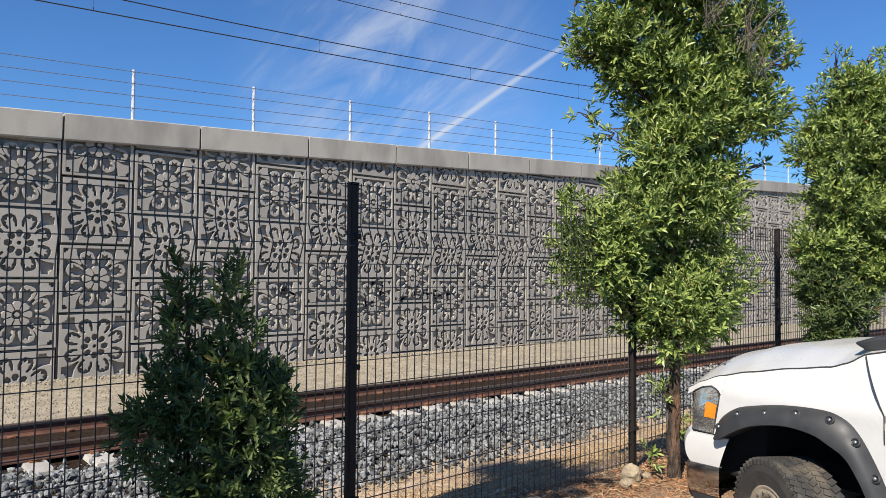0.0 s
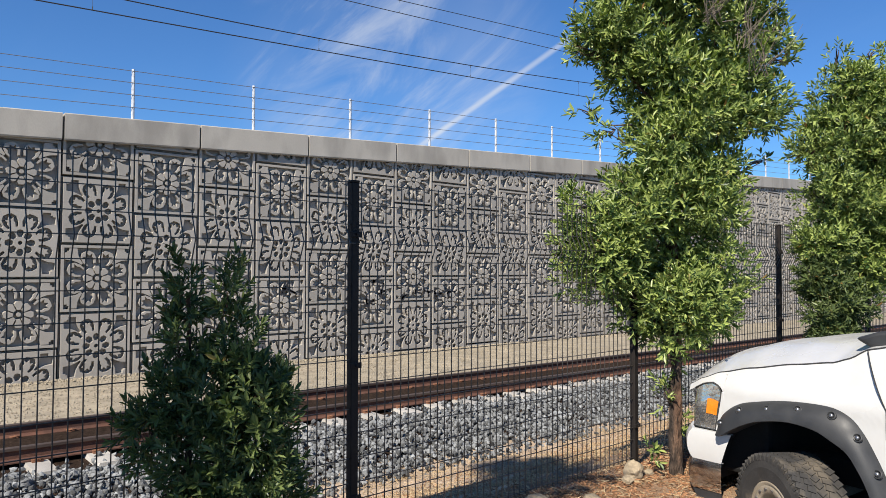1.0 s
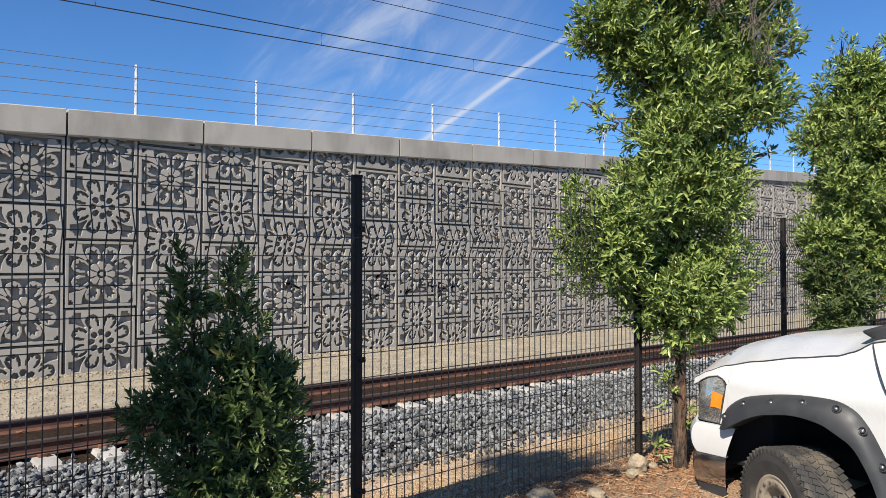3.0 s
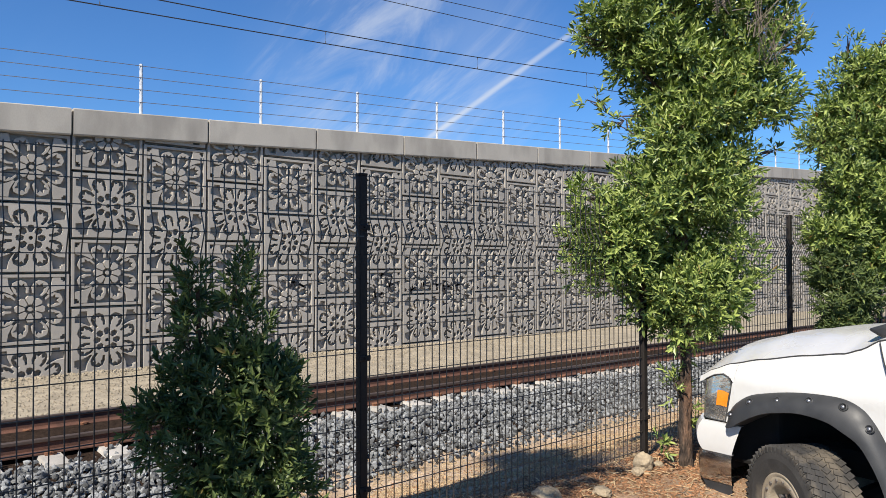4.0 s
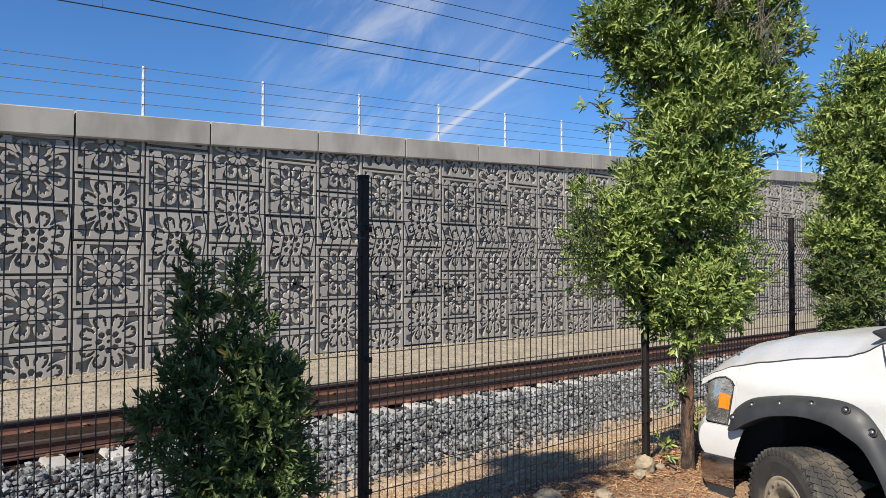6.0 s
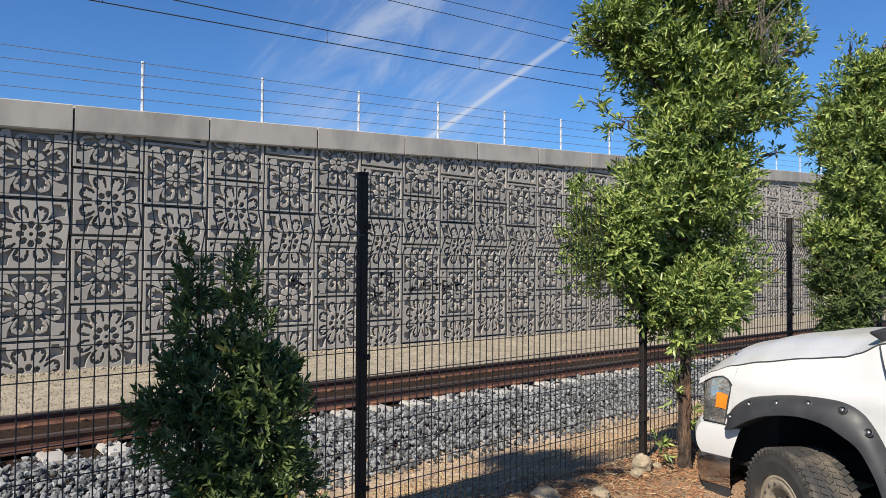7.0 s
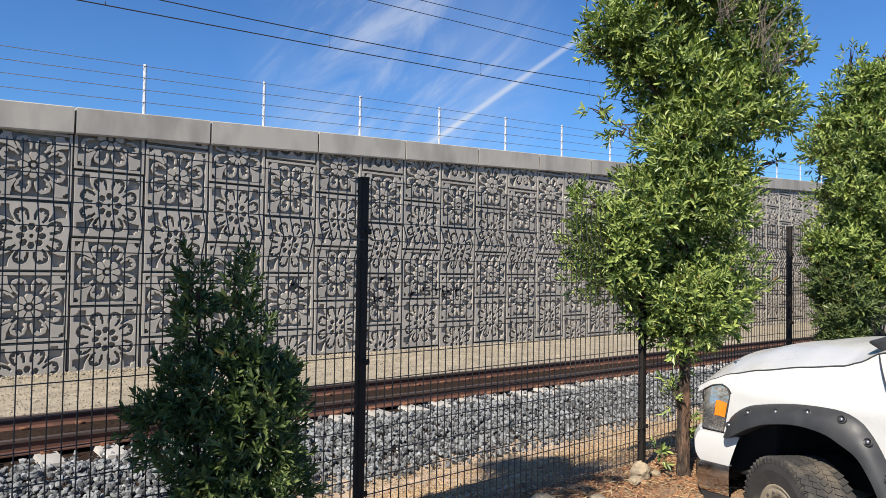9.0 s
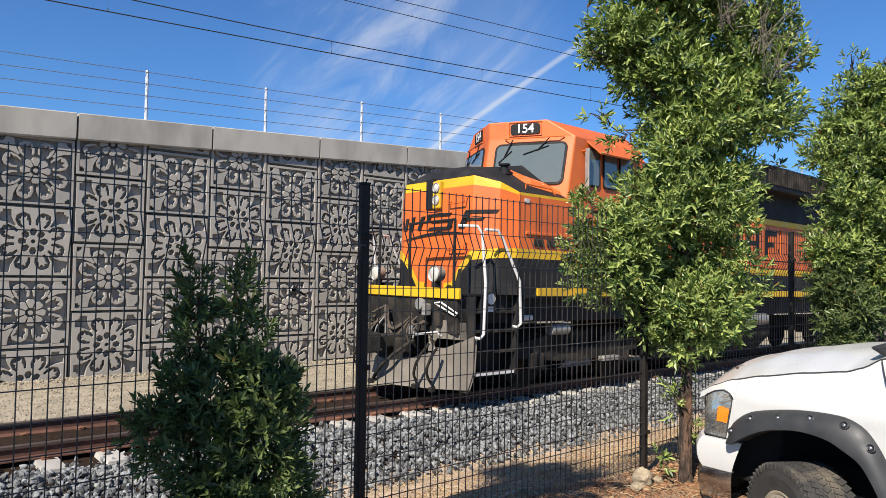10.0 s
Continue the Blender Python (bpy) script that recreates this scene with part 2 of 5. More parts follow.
def grid(bm, rows):
    """A sheet through rows of points."""
    vs = [[bm.verts.new(p) for p in row] for row in rows]
    for A, B in zip(vs, vs[1:]):
        for k in range(len(A) - 1):
            bm.faces.new((A[k], A[k + 1], B[k + 1], B[k]))
    return bm


def grade(x):
    """Fall of the ground and track along the wall."""
    return -0.0115 * max(min(x, 320), -40)


# ---- ground ----
PROFILE = [(-900, 0.60), (-60, 0.60), (-15.25, 0.66), (-15.2, 0.66), (-15.0, 0.98), (-14.6, 1.02), (-14.06, 1.06), (-13.6, 0.98), (-12.6, 0.62), (-11.4, 0.16),
           (-10.6, -0.06), (-10.1, -0.10), (-8.62, 0.16), (-5.30, 0.16), (-4.5, 0.03), (0.0, 0.03), (0.6, 0.03), (900, 0.03)]


def ground_z(x, y):
    for (a, za), (b, zb) in zip(PROFILE, PROFILE[1:]):
        if a <= y <= b:
            z = za + (zb - za) * (y - a) / (b - a)
            break
    w = min(max((y + 14.8) / 4.0, 0), 1)
    return z + grade(x) * w


def ground():
    xs = [-900, -200, -60, -30, -15] + [-10 + 0.25 * i for i in range(100)] + [16 + 2 * i for i in range(38)] + [120, 300, 900]
    ys = []
    for (a, _), (b, _) in zip(PROFILE, PROFILE[1:]):
        n = max(1, min(12, int((b - a) / 0.22))) if b - a < 6 else 1
        ys += [a + (b - a) * i / n for i in range(n)]
    ys.append(900)
    verts, faces, idx = [], [], []
    for x in xs:
        for y in ys:
            z = ground_z(x, y)
            if -14.95 < y < -10.2:
                z += 0.035 * noise.noise((x * 1.1, y * 1.1, 0)) + 0.02 * noise.noise((x * 4, y * 4, 3))
            elif -10.2 < y < -8.7:
                z += 0.05 * noise.noise((x * 0.8, y * 0.8, 5))
            verts.append((x, y, z))
    n = len(ys)
    for i in range(len(xs) - 1):
        for j in range(n - 1):
            faces.append((i * n + j, (i + 1) * n + j, (i + 1) * n + j + 1, i * n + j + 1))
            y = (ys[j] + ys[j + 1]) / 2
            # slot 3, under the stones, carries their gap shade in its colour
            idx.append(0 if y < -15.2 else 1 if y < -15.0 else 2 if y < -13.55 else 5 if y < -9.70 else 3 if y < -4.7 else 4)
    me = mesh_from("ground", verts, faces, [ASPHALT, KERB, DIRT, SHADE_DARK_BED, GRAVEL_TAN, PALE_DIRT], True, idx)
    tagged(new("ground", me), "asphalt, dry mulch bed, dirt bank and tan gravel beside the track", "ground", kind="structure")


ground()


# ---- patterned retaining wall ----
P = 1.524


def relief_panel(kind):
    """One cast panel: kind 0 is a plate with the flower sunk in, kind 1 a frame with the flower raised. Centre at the origin, face to -y."""
    h = P / 2

    def turned(poly, q):
        c, s = math.cos(q), math.sin(q)
        return [(r * c - t * s, r * s + t * c) for r, t in poly]

    def widened(poly, d):
        """The polygon with each side moved out by d."""
        area = sum(a[0] * b[1] - b[0] * a[1] for a, b in zip(poly, poly[1:] + poly[:1]))
        sg = 1 if area > 0 else -1
        out = []
        n = len(poly)
        for i in range(n):
            p, c, q = (Vector(poly[k % n]) for k in (i - 1, i, i + 1))
            a, b = (c - p).normalized(), (q - c).normalized()
            na, nb = Vector((a.y, -a.x)) * sg, Vector((b.y, -b.x)) * sg
            m = na + nb
            m = m / max(m.dot(na), 0.55)
            out.append(tuple(c + m * d))
        return out

    arch = [(0.44, -0.130), (0.57, -0.190), (0.73, -0.190), (0.835, -0.110), (0.85, 0.0), (0.835, 0.110), (0.73, 0.190), (0.57, 0.190), (0.44, 0.130)]
    arch += [(0.455, 0.062), (0.57, 0.095), (0.62, 0.075), (0.715, 0.112), (0.685, 0.042), (0.765, 0.0), (0.685, -0.042), (0.715, -0.112), (0.62, -0.075), (0.57, -0.095), (0.455, -0.062)] if kind == 0 else \
        [(0.45, 0.088), (0.58, 0.132), (0.635, 0.108), (0.738, 0.148), (0.700, 0.056), (0.788, 0.0), (0.700, -0.056), (0.738, -0.148), (0.635, -0.108), (0.58, -0.132), (0.45, -0.088)]
    fan = [(0.875, 0.55), (0.875, 0.755), (0.80, 0.755), (0.80, 0.80), (0.755, 0.80), (0.755, 0.875), (0.55, 0.875), (0.525, 0.68), (0.465, 0.54), (0.40, 0.44), (0.44, 0.40), (0.54, 0.465), (0.68, 0.525)]
    rose = [(0.165, -0.048), (0.27, -0.098), (0.355, -0.066), (0.375, 0.0), (0.355, 0.066), (0.27, 0.098), (0.165, 0.048)] if kind == 0 else \
        [(0.135, -0.042), (0.30, -0.098), (0.365, -0.06), (0.365, 0.06), (0.30, 0.098), (0.135, 0.042)]
    shapes = [turned(arch, radians(22.5 + 45 * i)) for i in range(8)] + [turned(rose, radians(45 * i)) for i in range(8)] + [turned(fan, radians(90 * i)) for i in range(4)]
    dot = [(0.06 * math.cos(radians(36 * k)), 0.06 * math.sin(radians(36 * k))) for k in range(10)]
    bm = bmesh.new()
    f, deep, back, draft = -0.055, 0.066, 0.20, 0.013
    top = 0.945 if kind == 0 else 0.970

    def loop(poly, y):
        vs = [bm.verts.new((u * h, y, v * h)) for u, v in poly]
        return [bm.edges.new((vs[i], vs[(i + 1) % len(vs)])) for i in range(len(vs))]

    def skirt(poly, y0, y1, grow):
        """Sloping sides from the face down into the ground of the panel."""
        a = [bm.verts.new((u * h, y0, v * h)) for u, v in poly]
        b = [bm.verts.new((u * h, y1, v * h)) for u, v in widened(poly, grow)]
        for i in range(len(a)):
            j = (i + 1) % len(a)
            bm.faces.new((a[i], a[j], b[j], b[i]))

    def fill(*polys):
        edges = []
        for p in polys:
            edges += loop(p, f)
        bmesh.ops.triangle_fill(bm, use_beauty=True, edges=edges, normal=(0, -1, 0))

    sq = lambda r: [(-r, -r), (r, -r), (r, r), (-r, r)]
    skirt(sq(top), f, deep, draft)
    if kind == 0:
        fill(sq(top), *shapes, dot)
        for p in shapes + [dot]:
            skirt(p, f, deep, -draft * 0.6)
    else:
        fill(sq(top), sq(0.895))
        skirt(sq(0.895), f, deep, -draft)
        for p in shapes + [dot]:
            fill(p)
            skirt(p, f, deep, draft)
    base = sq(0.982)
    bm.faces.new([bm.verts.new((u * h, deep, v * h)) for u, v in base])
    skirt(base, deep, back, 0.0)
    bmesh.ops.recalc_face_normals(bm, faces=bm.faces)
    return bm


def coping_z(x):
    return 5.31 + 0.0505 * x


def wall():
    w = tagged(new("wall_retaining"), "grey concrete retaining wall of square panels cast with flower reliefs", "wall", kind="structure")
    bms = [relief_panel(0), relief_panel(1)]
    full = []
    for bm in bms:
        me = bpy.data.meshes.new("relief_panel")
        bm.to_mesh(me)
        me.materials.append(CONCRETE)
        full.append(me)
    for c in range(-3, 50):
        shift = 0.0 if c % 2 == 0 else P / 2
        cx = (c + 0.5) * P
        lid = min(coping_z(c * P), coping_z((c + 1) * P)) + 0.25
        for r in range(-2, 9):
            bottom = 1.5 + shift - P + r * P - (P if shift else 0)
            if bottom + P < grade(cx) - 0.1 or bottom > lid - 0.25:
                continue
            kind = r % 2
            cz = bottom + P / 2
            if bottom + P > lid:
                bm = bms[kind].copy()
                bmesh.ops.bisect_plane(bm, geom=bm.verts[:] + bm.edges[:] + bm.faces[:], plane_co=(0, 0, lid - cz), plane_no=(0, 0, 1), clear_outer=True)
                me = bpy.data.meshes.new("relief_panel")
                bm.to_mesh(me)
                bm.free()
                me.materials.append(CONCRETE)
            else:
                me = full[kind]
            part("relief_panel", me, None, w, m=Matrix.Translation((cx, 0.0, cz)))
    for bm in bms:
        bm.free()
    # retained fill behind the panels
    x0, x1 = -3 * P, 50 * P
    bm = bmesh.new()
    prism(bm, [(x0, -1.2), (x1, -2.0), (x1, coping_z(x1) + 0.3), (x0, coping_z(x0) + 0.3)], 0.195, 12.0, "y")
    part("fill", bm, CONCRETE, w)
    # coping blocks, each two panels long, with a chamfered lower lip
    for i in range(-2, 26):
        bm = bmesh.new()
        a, b = 2 * P * i + 0.024, 2 * P * (i + 1) - 0.024
        prof = [(-0.15, 0.03), (-0.13, 0.0), (0.03, 0.0), (0.03, 0.12), (0.34, 0.12), (0.34, 0.60), (-0.135, 0.60), (-0.155, 0.58)]
        ends = []
        for x in (a, b):
            ends.append([bm.verts.new((x, y, z + coping_z(x))) for y, z in prof])
        n = len(prof)
        for k in range(n):
            bm.faces.new((ends[0][k], ends[0][(k + 1) % n], ends[1][(k + 1) % n], ends[1][k]))
        bm.faces.new(ends[0])
        bm.faces.new(ends[1][::-1])
        part("coping_block", bm, COPING, w)


wall()


def spray_marks():
    """Unreadable black spray marks on the panels, as rough strokes."""
    g = thing("spray_graffiti", "faded black spray-paint scrawl across the wall panels", "graffiti")
    rng = random.Random(5)
    for x, z, w, hh in ((5.55, 1.85, 0.5, 0.5), (7.7, 1.75, 0.28, 0.6), (8.25, 1.6, 0.35, 0.5), (8.8, 1.75, 0.25, 0.55), (9.5, 1.72, 0.3, 0.22), (10.0, 1.75, 0.35, 0.18),
                       (10.5, 1.7, 0.3, 0.25), (11.0, 1.75, 0.4, 0.45), (11.5, 1.7, 0.25, 0.4), (8.6, 2.1, 0.5, 0.1)):
        w, hh = w * 0.85, hh * 0.8
        bm = bmesh.new()
        for k in range(2):
            ox, oz = x + rng.uniform(-0.1, 0.1), z + rng.uniform(-0.1, 0.1)
            q = rng.uniform(-0.6, 0.6)
            m = Matrix.Translation((ox, -0.0585, oz)) @ Matrix.Rotation(q, 4, "Y")
            box(bm, -w / 2, w / 2, -0.001, 0.001, -0.026, 0.026, m=m)
            box(bm, -w / 2, -w / 2 + 0.055, -0.001, 0.001, -hh / 2, hh / 2, m=m)
        part("stroke", bm, GRAFFITI, g)


spray_marks()


def wall_top_fence():
    f = thing("cable_fence", "pale galvanised posts and four thin cables along the wall top", "fence")
    tops = []
    for i in range(-2, 24):
        x = 1.524 + 3.06 * i
        z = coping_z(x) + 0.60
        bm = tube(bmesh.new(), [(x, 0.15, z - 0.05), (x, 0.15, z + 1.24)], 0.040, 8)
        part("post", bm, GALV, f, smooth=True)
        tops.append((x, z))
    for hgt in (0.32, 0.62, 0.91, 1.19):
        bm = tube(bmesh.new(), [(x, 0.15 - 0.036, z + hgt) for x, z in tops], 0.008, 5)
        part("cable", bm, WIRE, f)


wall_top_fence()


def overhead_lines():
    """Two pairs of slightly sagging wires over the upper track, tied by thin droppers with small clips."""
    for y, curves, step, ph in ((2.0, ((0.00022, 0.06000, 9.80506), (0.00149, 0.07687, 10.24914)), 6.6, 1.05), (7.0, ((0.00000, 0.06062, 13.76692), (0.00000, 0.07615, 14.31806)), 10.5, 4.16)):
        t = thing("overhead_line", "pair of dark overhead wires with small droppers", "cable", "overhead lines")

        def height(c, x):
            u = max(-26, min(x - 14, 14))
            past = (x - 14 - u) * (c[1] + 2 * c[0] * u)
            return c[0] * u * u + c[1] * u + c[2] + past
        for c in curves:
            pts = [(x, y, height(c, x)) for x in range(-40, 130, 3)]
            part("wire", tube(bmesh.new(), pts, 0.016, 6), CABLE, t)
        for i in range(-4, 14):
            x = ph + step * i
            lo, hi = height(curves[0], x), height(curves[1], x)
            if y < 5:
                part("dropper", tube(bmesh.new(), [(x, y, lo), (x, y, hi)], 0.004, 5), CABLE, t)
            for z0, z1 in ((lo, lo + 0.09), (hi - 0.09, hi)):
                part("clip", tube(bmesh.new(), [(x, y, z0), (x, y, z1)], 0.013, 5), CABLE, t)


overhead_lines()


# ---- track ----
TRACK_Y, RAIL_Z = -6.98, 0.40


def track():
    t = thing("railway_track", "single track with rusted rails on pale concrete ties", "track")
    prof = [(-0.07, 0.0), (0.07, 0.0), (0.07, 0.014), (0.02, 0.03), (0.009, 0.045), (0.009, 0.125), (0.034, 0.14), (0.036, 0.172), (0.026, 0.18), (-0.026, 0.18), (-0.036, 0.172), (-0.034, 0.14),
            (-0.009, 0.125), (-0.009, 0.045), (-0.02, 0.03), (-0.07, 0.014)]
    xs = [-40, -10, 0, 10, 20, 30, 50, 90, 160, 320, 420]
    for s in (-1, 1):
        bm = bmesh.new()
        rings = [[bm.verts.new((x, TRACK_Y + s * 0.69 + y, RAIL_Z - 0.18 + z + grade(x))) for y, z in prof] for x in xs]
        n = len(prof)
        for A, B in zip(rings, rings[1:]):
            for k in range(n):
                fc = bm.faces.new((A[k], A[(k + 1) % n], B[(k + 1) % n], B[k]))
                fc.material_index = 1 if k in (7, 8, 9, 10) else 0
        part("rail", bm, [RAIL_RUST, RAIL_TOP], t)
    # ties: chamfered concrete with a dipped middle
    bm = bmesh.new()
    half = []
    for y, wt, zt in ((-1.3, 0.10, 0.0), (-1.27, 0.115, 0.0), (-0.5, 0.115, 0.0), (-0.3, 0.11, -0.03), (0.3, 0.11, -0.03), (0.5, 0.115, 0.0), (1.27, 0.115, 0.0), (1.3, 0.10, 0.0)):
        half.append([bm.verts.new(p) for p in ((-0.14, y, -0.2), (-0.14, y, -0.08), (-wt, y, zt), (wt, y, zt), (0.14, y, -0.08), (0.14, y, -0.2))])
    for A, B in zip(half, half[1:]):
        for k in range(5):
            bm.faces.new((A[k], A[k + 1], B[k + 1], B[k]))
    bm.faces.new(half[0])
    bm.faces.new(half[-1])
    bmesh.ops.recalc_face_normals(bm, faces=bm.faces)
    tie = bpy.data.meshes.new("tie")
    bm.to_mesh(tie)
    tie.materials.append(TIE)
    bm = bmesh.new()
    tube(bm, [(-0.05, 0, 0.01), (-0.04, 0.05, 0.045), (0.0, 0.06, 0.05), (0.03, 0, 0.035), (0.05, -0.03, 0.03)], 0.015, 5)
    box(bm, -0.06, 0.06, -0.02, 0.04, 0.0, 0.02)
    clip = bpy.data.meshes.new("rail_clip")
    bm.to_mesh(clip)
    clip.materials.append(CLIP)
    for i in range(-14, 120):
        x = -1.80 + 0.66 * i
        m = Matrix.Translation((x, TRACK_Y, RAIL_Z - 0.182 + grade(x))) @ pose(0, 0, 0, 0, 0, random.uniform(-1, 1))
        part("tie", tie, None, t, m=m)
        if x < 28:
            for s in (-0.69, 0.69):
                for d in (-1, 1):
                    part("rail_clip", clip, None, t, m=m @ pose(0, s + d * 0.10, 0, 0, 0, 0 if d > 0 else 180))
    # rust-brown crib between the rails, its near-black colour standing for the near rail's shadow
    ys = [-0.60 + 0.1 * k for k in range(13)]
    rows = []
    for i in range(200):
        x = -6 + 0.45 * i
        rows.append([(x, TRACK_Y + y, RAIL_Z - 0.165 + grade(x) + 0.02 * noise.noise((x * 3, y * 5, 2))) for y in ys])
    tagged(part("crib_ballast", grid(bmesh.new(), rows), SHADE_DARK_BED, t, "rust-brown crib ballast, darkened in colour for the rail's shade"), kind="stuff")


track()


def rock_mesh(rng, n):
    """A handful of lumpy stone shapes as vertex and face arrays."""
    out = []
    for _ in range(n):
        bm = bmesh.new()
        bmesh.ops.create_icosphere(bm, subdivisions=1, radius=1.0)
        sx, sy, sz = rng.uniform(0.65, 1.35), rng.uniform(0.65, 1.35), rng.uniform(0.5, 1.0)
        for v in bm.verts:
            v.co *= rng.uniform(0.62, 1.25)
            v.co = Vector((v.co.x * sx, v.co.y * sy, v.co.z * sz))
        bm.verts.ensure_lookup_table()
        out.append((np.array([v.co[:] for v in bm.verts]), np.array([[v.index for v in f.verts] for f in bm.faces])))
        bm.free()
    return out


def scatter(name, shapes, places, mat, smooth=False):
    """Joins many turned and scaled copies of shapes into one mesh. places: (x, y, z, size, rx, ry, rz)."""
    V, F, off = [], [], 0
    for i, (x, y, z, s, rx, ry, rz) in enumerate(places):
        v, f = shapes[i % len(shapes)]
        R = np.array(Euler((rx, ry, rz)).to_matrix())
        V.append(v @ R.T * s + (x, y, z))
        F.append(f + off)
        off += len(v)
    V, F = np.concatenate(V), np.concatenate(F)
    return mesh_from(name, V.tolist(), F.tolist(), mat, smooth)


def ballast():
    rng = random.Random(3)
    shapes = rock_mesh(rng, 14)
    places = []
    for x0, x1, y0, y1, n, s0, s1 in ((-3.5, 6, -10.2, -8.2, 11500, 0.018, 0.044), (6, 16, -10.2, -8.2, 9500, 0.020, 0.045), (16, 45, -10.2, -8.2, 6500, 0.03, 0.065),
                                      (-3.5, 16, -8.2, -7.8, 900, 0.026, 0.045)):
        for _ in range(n):
            x, y = rng.uniform(x0, x1), rng.uniform(y0, y1)
            if y < -9.92 + 0.25 * noise.noise((x * 0.9, 0, 0)) and rng.random() < 0.75:
                continue
            s = rng.uniform(s0, s1)
            places.append((x, y, ground_z(x, y) + s * rng.uniform(-0.3, 2.1) + 0.05 * noise.noise((x * 0.8, y * 0.8, 5)), s, rng.uniform(0, 6), rng.uniform(0, 6), rng.uniform(0, 6)))
    rubble = [(rng.uniform(-3, 30), -0.06 - abs(rng.gauss(0, 0.16)), 0, rng.uniform(0.012, 0.045), rng.uniform(0, 6), rng.uniform(0, 6), rng.uniform(0, 6)) for _ in range(3800)]
    rubble += [(rng.uniform(-3, 16), rng.uniform(-5, -0.1), 0, rng.uniform(0.008, 0.024), rng.uniform(0, 6), rng.uniform(0, 6), 0) for _ in range(11000)]
    rubble = [(x, y, ground_z(x, y) + s * 0.3, s, a, b, c) for x, y, z, s, a, b, c in rubble]
    tagged(new("gravel_rubble", scatter("gravel_rubble", shapes, rubble, GRAVEL_TAN)), "loose tan gravel along the foot of the wall", "gravel", kind="stuff")
    me = scatter("ballast_stones", shapes, places, BALLAST)
    tagged(new("ballast_stones", me), "grey angular crushed-stone ballast along the track", "ballast", kind="stuff")


ballast()


# ---- black mesh fence along the bank ----
FENCE_Y, FENCE_X0, BAY = -14.06, -1.60, 2.44


def fence():
    f = thing("mesh_fence", "black welded-wire fence with square posts and a V fold", "fence")
    post = bmesh.new()
    box(post, -0.022, 0.022, -0.022, 0.022, -0.3, 1.86, 0.005)
    box(post, -0.024, 0.024, -0.024, 0.024, 1.86, 1.872, 0.004)
    me_post = bpy.data.meshes.new("post")
    post.to_mesh(me_post)
    me_post.materials.append(FENCE_BLACK)
    bracket = bmesh.new()
    box(bracket, -0.034, 0.034, -0.032, -0.021, -0.014, 0.014, 0.003)
    tube(bracket, [(0.0, -0.036, 0.0), (0.0, -0.043, 0.0)], 0.007, 6)
    me_br = bpy.data.meshes.new("bracket")
    bracket.to_mesh(me_br)
    me_br.materials.append(FENCE_BLACK)
    side = [(0.05, 0.0), (1.46, 0.0), (1.555, -0.042), (1.65, 0.0), (1.87, 0.0)]
    hs = [(0.07, 0.0), (0.20, 0.0), (0.285, 0.0), (0.37, 0.0)] + [(0.37 + 0.1215 * k, 0.0) for k in range(1, 10)] + [(1.555, -0.042), (1.65, 0.0), (1.75, 0.0), (1.86, 0.0)]
    bm = bmesh.new()
    for i in range(47):
        x = 0.045 + 0.051 * i
        tube(bm, [(x, y, z) for z, y in side], 0.0031, 4)
    for z, y in hs:
        tube(bm, [(0.02, y - 0.005, z), (BAY - 0.02, y - 0.005, z)], 0.0031, 4)
    me_mesh = bpy.data.meshes.new("wire_panel")
    bm.to_mesh(me_mesh)
    me_mesh.materials.append(WIRE_BLACK)
    for i in range(-4, 12):
        x = FENCE_X0 + BAY * i
        base = 1.065
        tilt = random.uniform(-0.4, 0.4)
        p = part("post", me_post, None, f, m=pose(x, FENCE_Y, base, 0, tilt, 0))
        for z in (0.3, 0.95, 1.6):
            part("bracket", me_br, None, p, m=pose(0, 0, z))
        tagged(part("wire_panel", me_mesh, None, f, m=pose(x, FENCE_Y, base)), kind="stuff")


fence()


# ---- plants ----
RIGHT, AWAY = Vector((0.755, -0.656, 0)), Vector((0.656, 0.755, 0))


def clumps(rng, lobes, most=0.17):
    """Breaks the large lobes of a crown into small tufts over their surface, with gaps between."""
    out = []
    for s, z, d, rs, rz, rd in lobes:
        if rs < 0.2:
            out.append((s, z, d, rs, rz, rd))
            continue
        n = int(5 + 34 * rs * rz / 0.16)
        for _ in range(n):
            q = Vector((rng.gauss(0, 1), rng.gauss(0, 1), rng.gauss(0, 1))).normalized() * rng.uniform(0.45, 0.92)
            r = most * rng.uniform(0.55, 1.0)
            out.append((s + q.x * rs, z + q.z * rz, d + q.y * rd, r, r * 0.72, r))
    return out


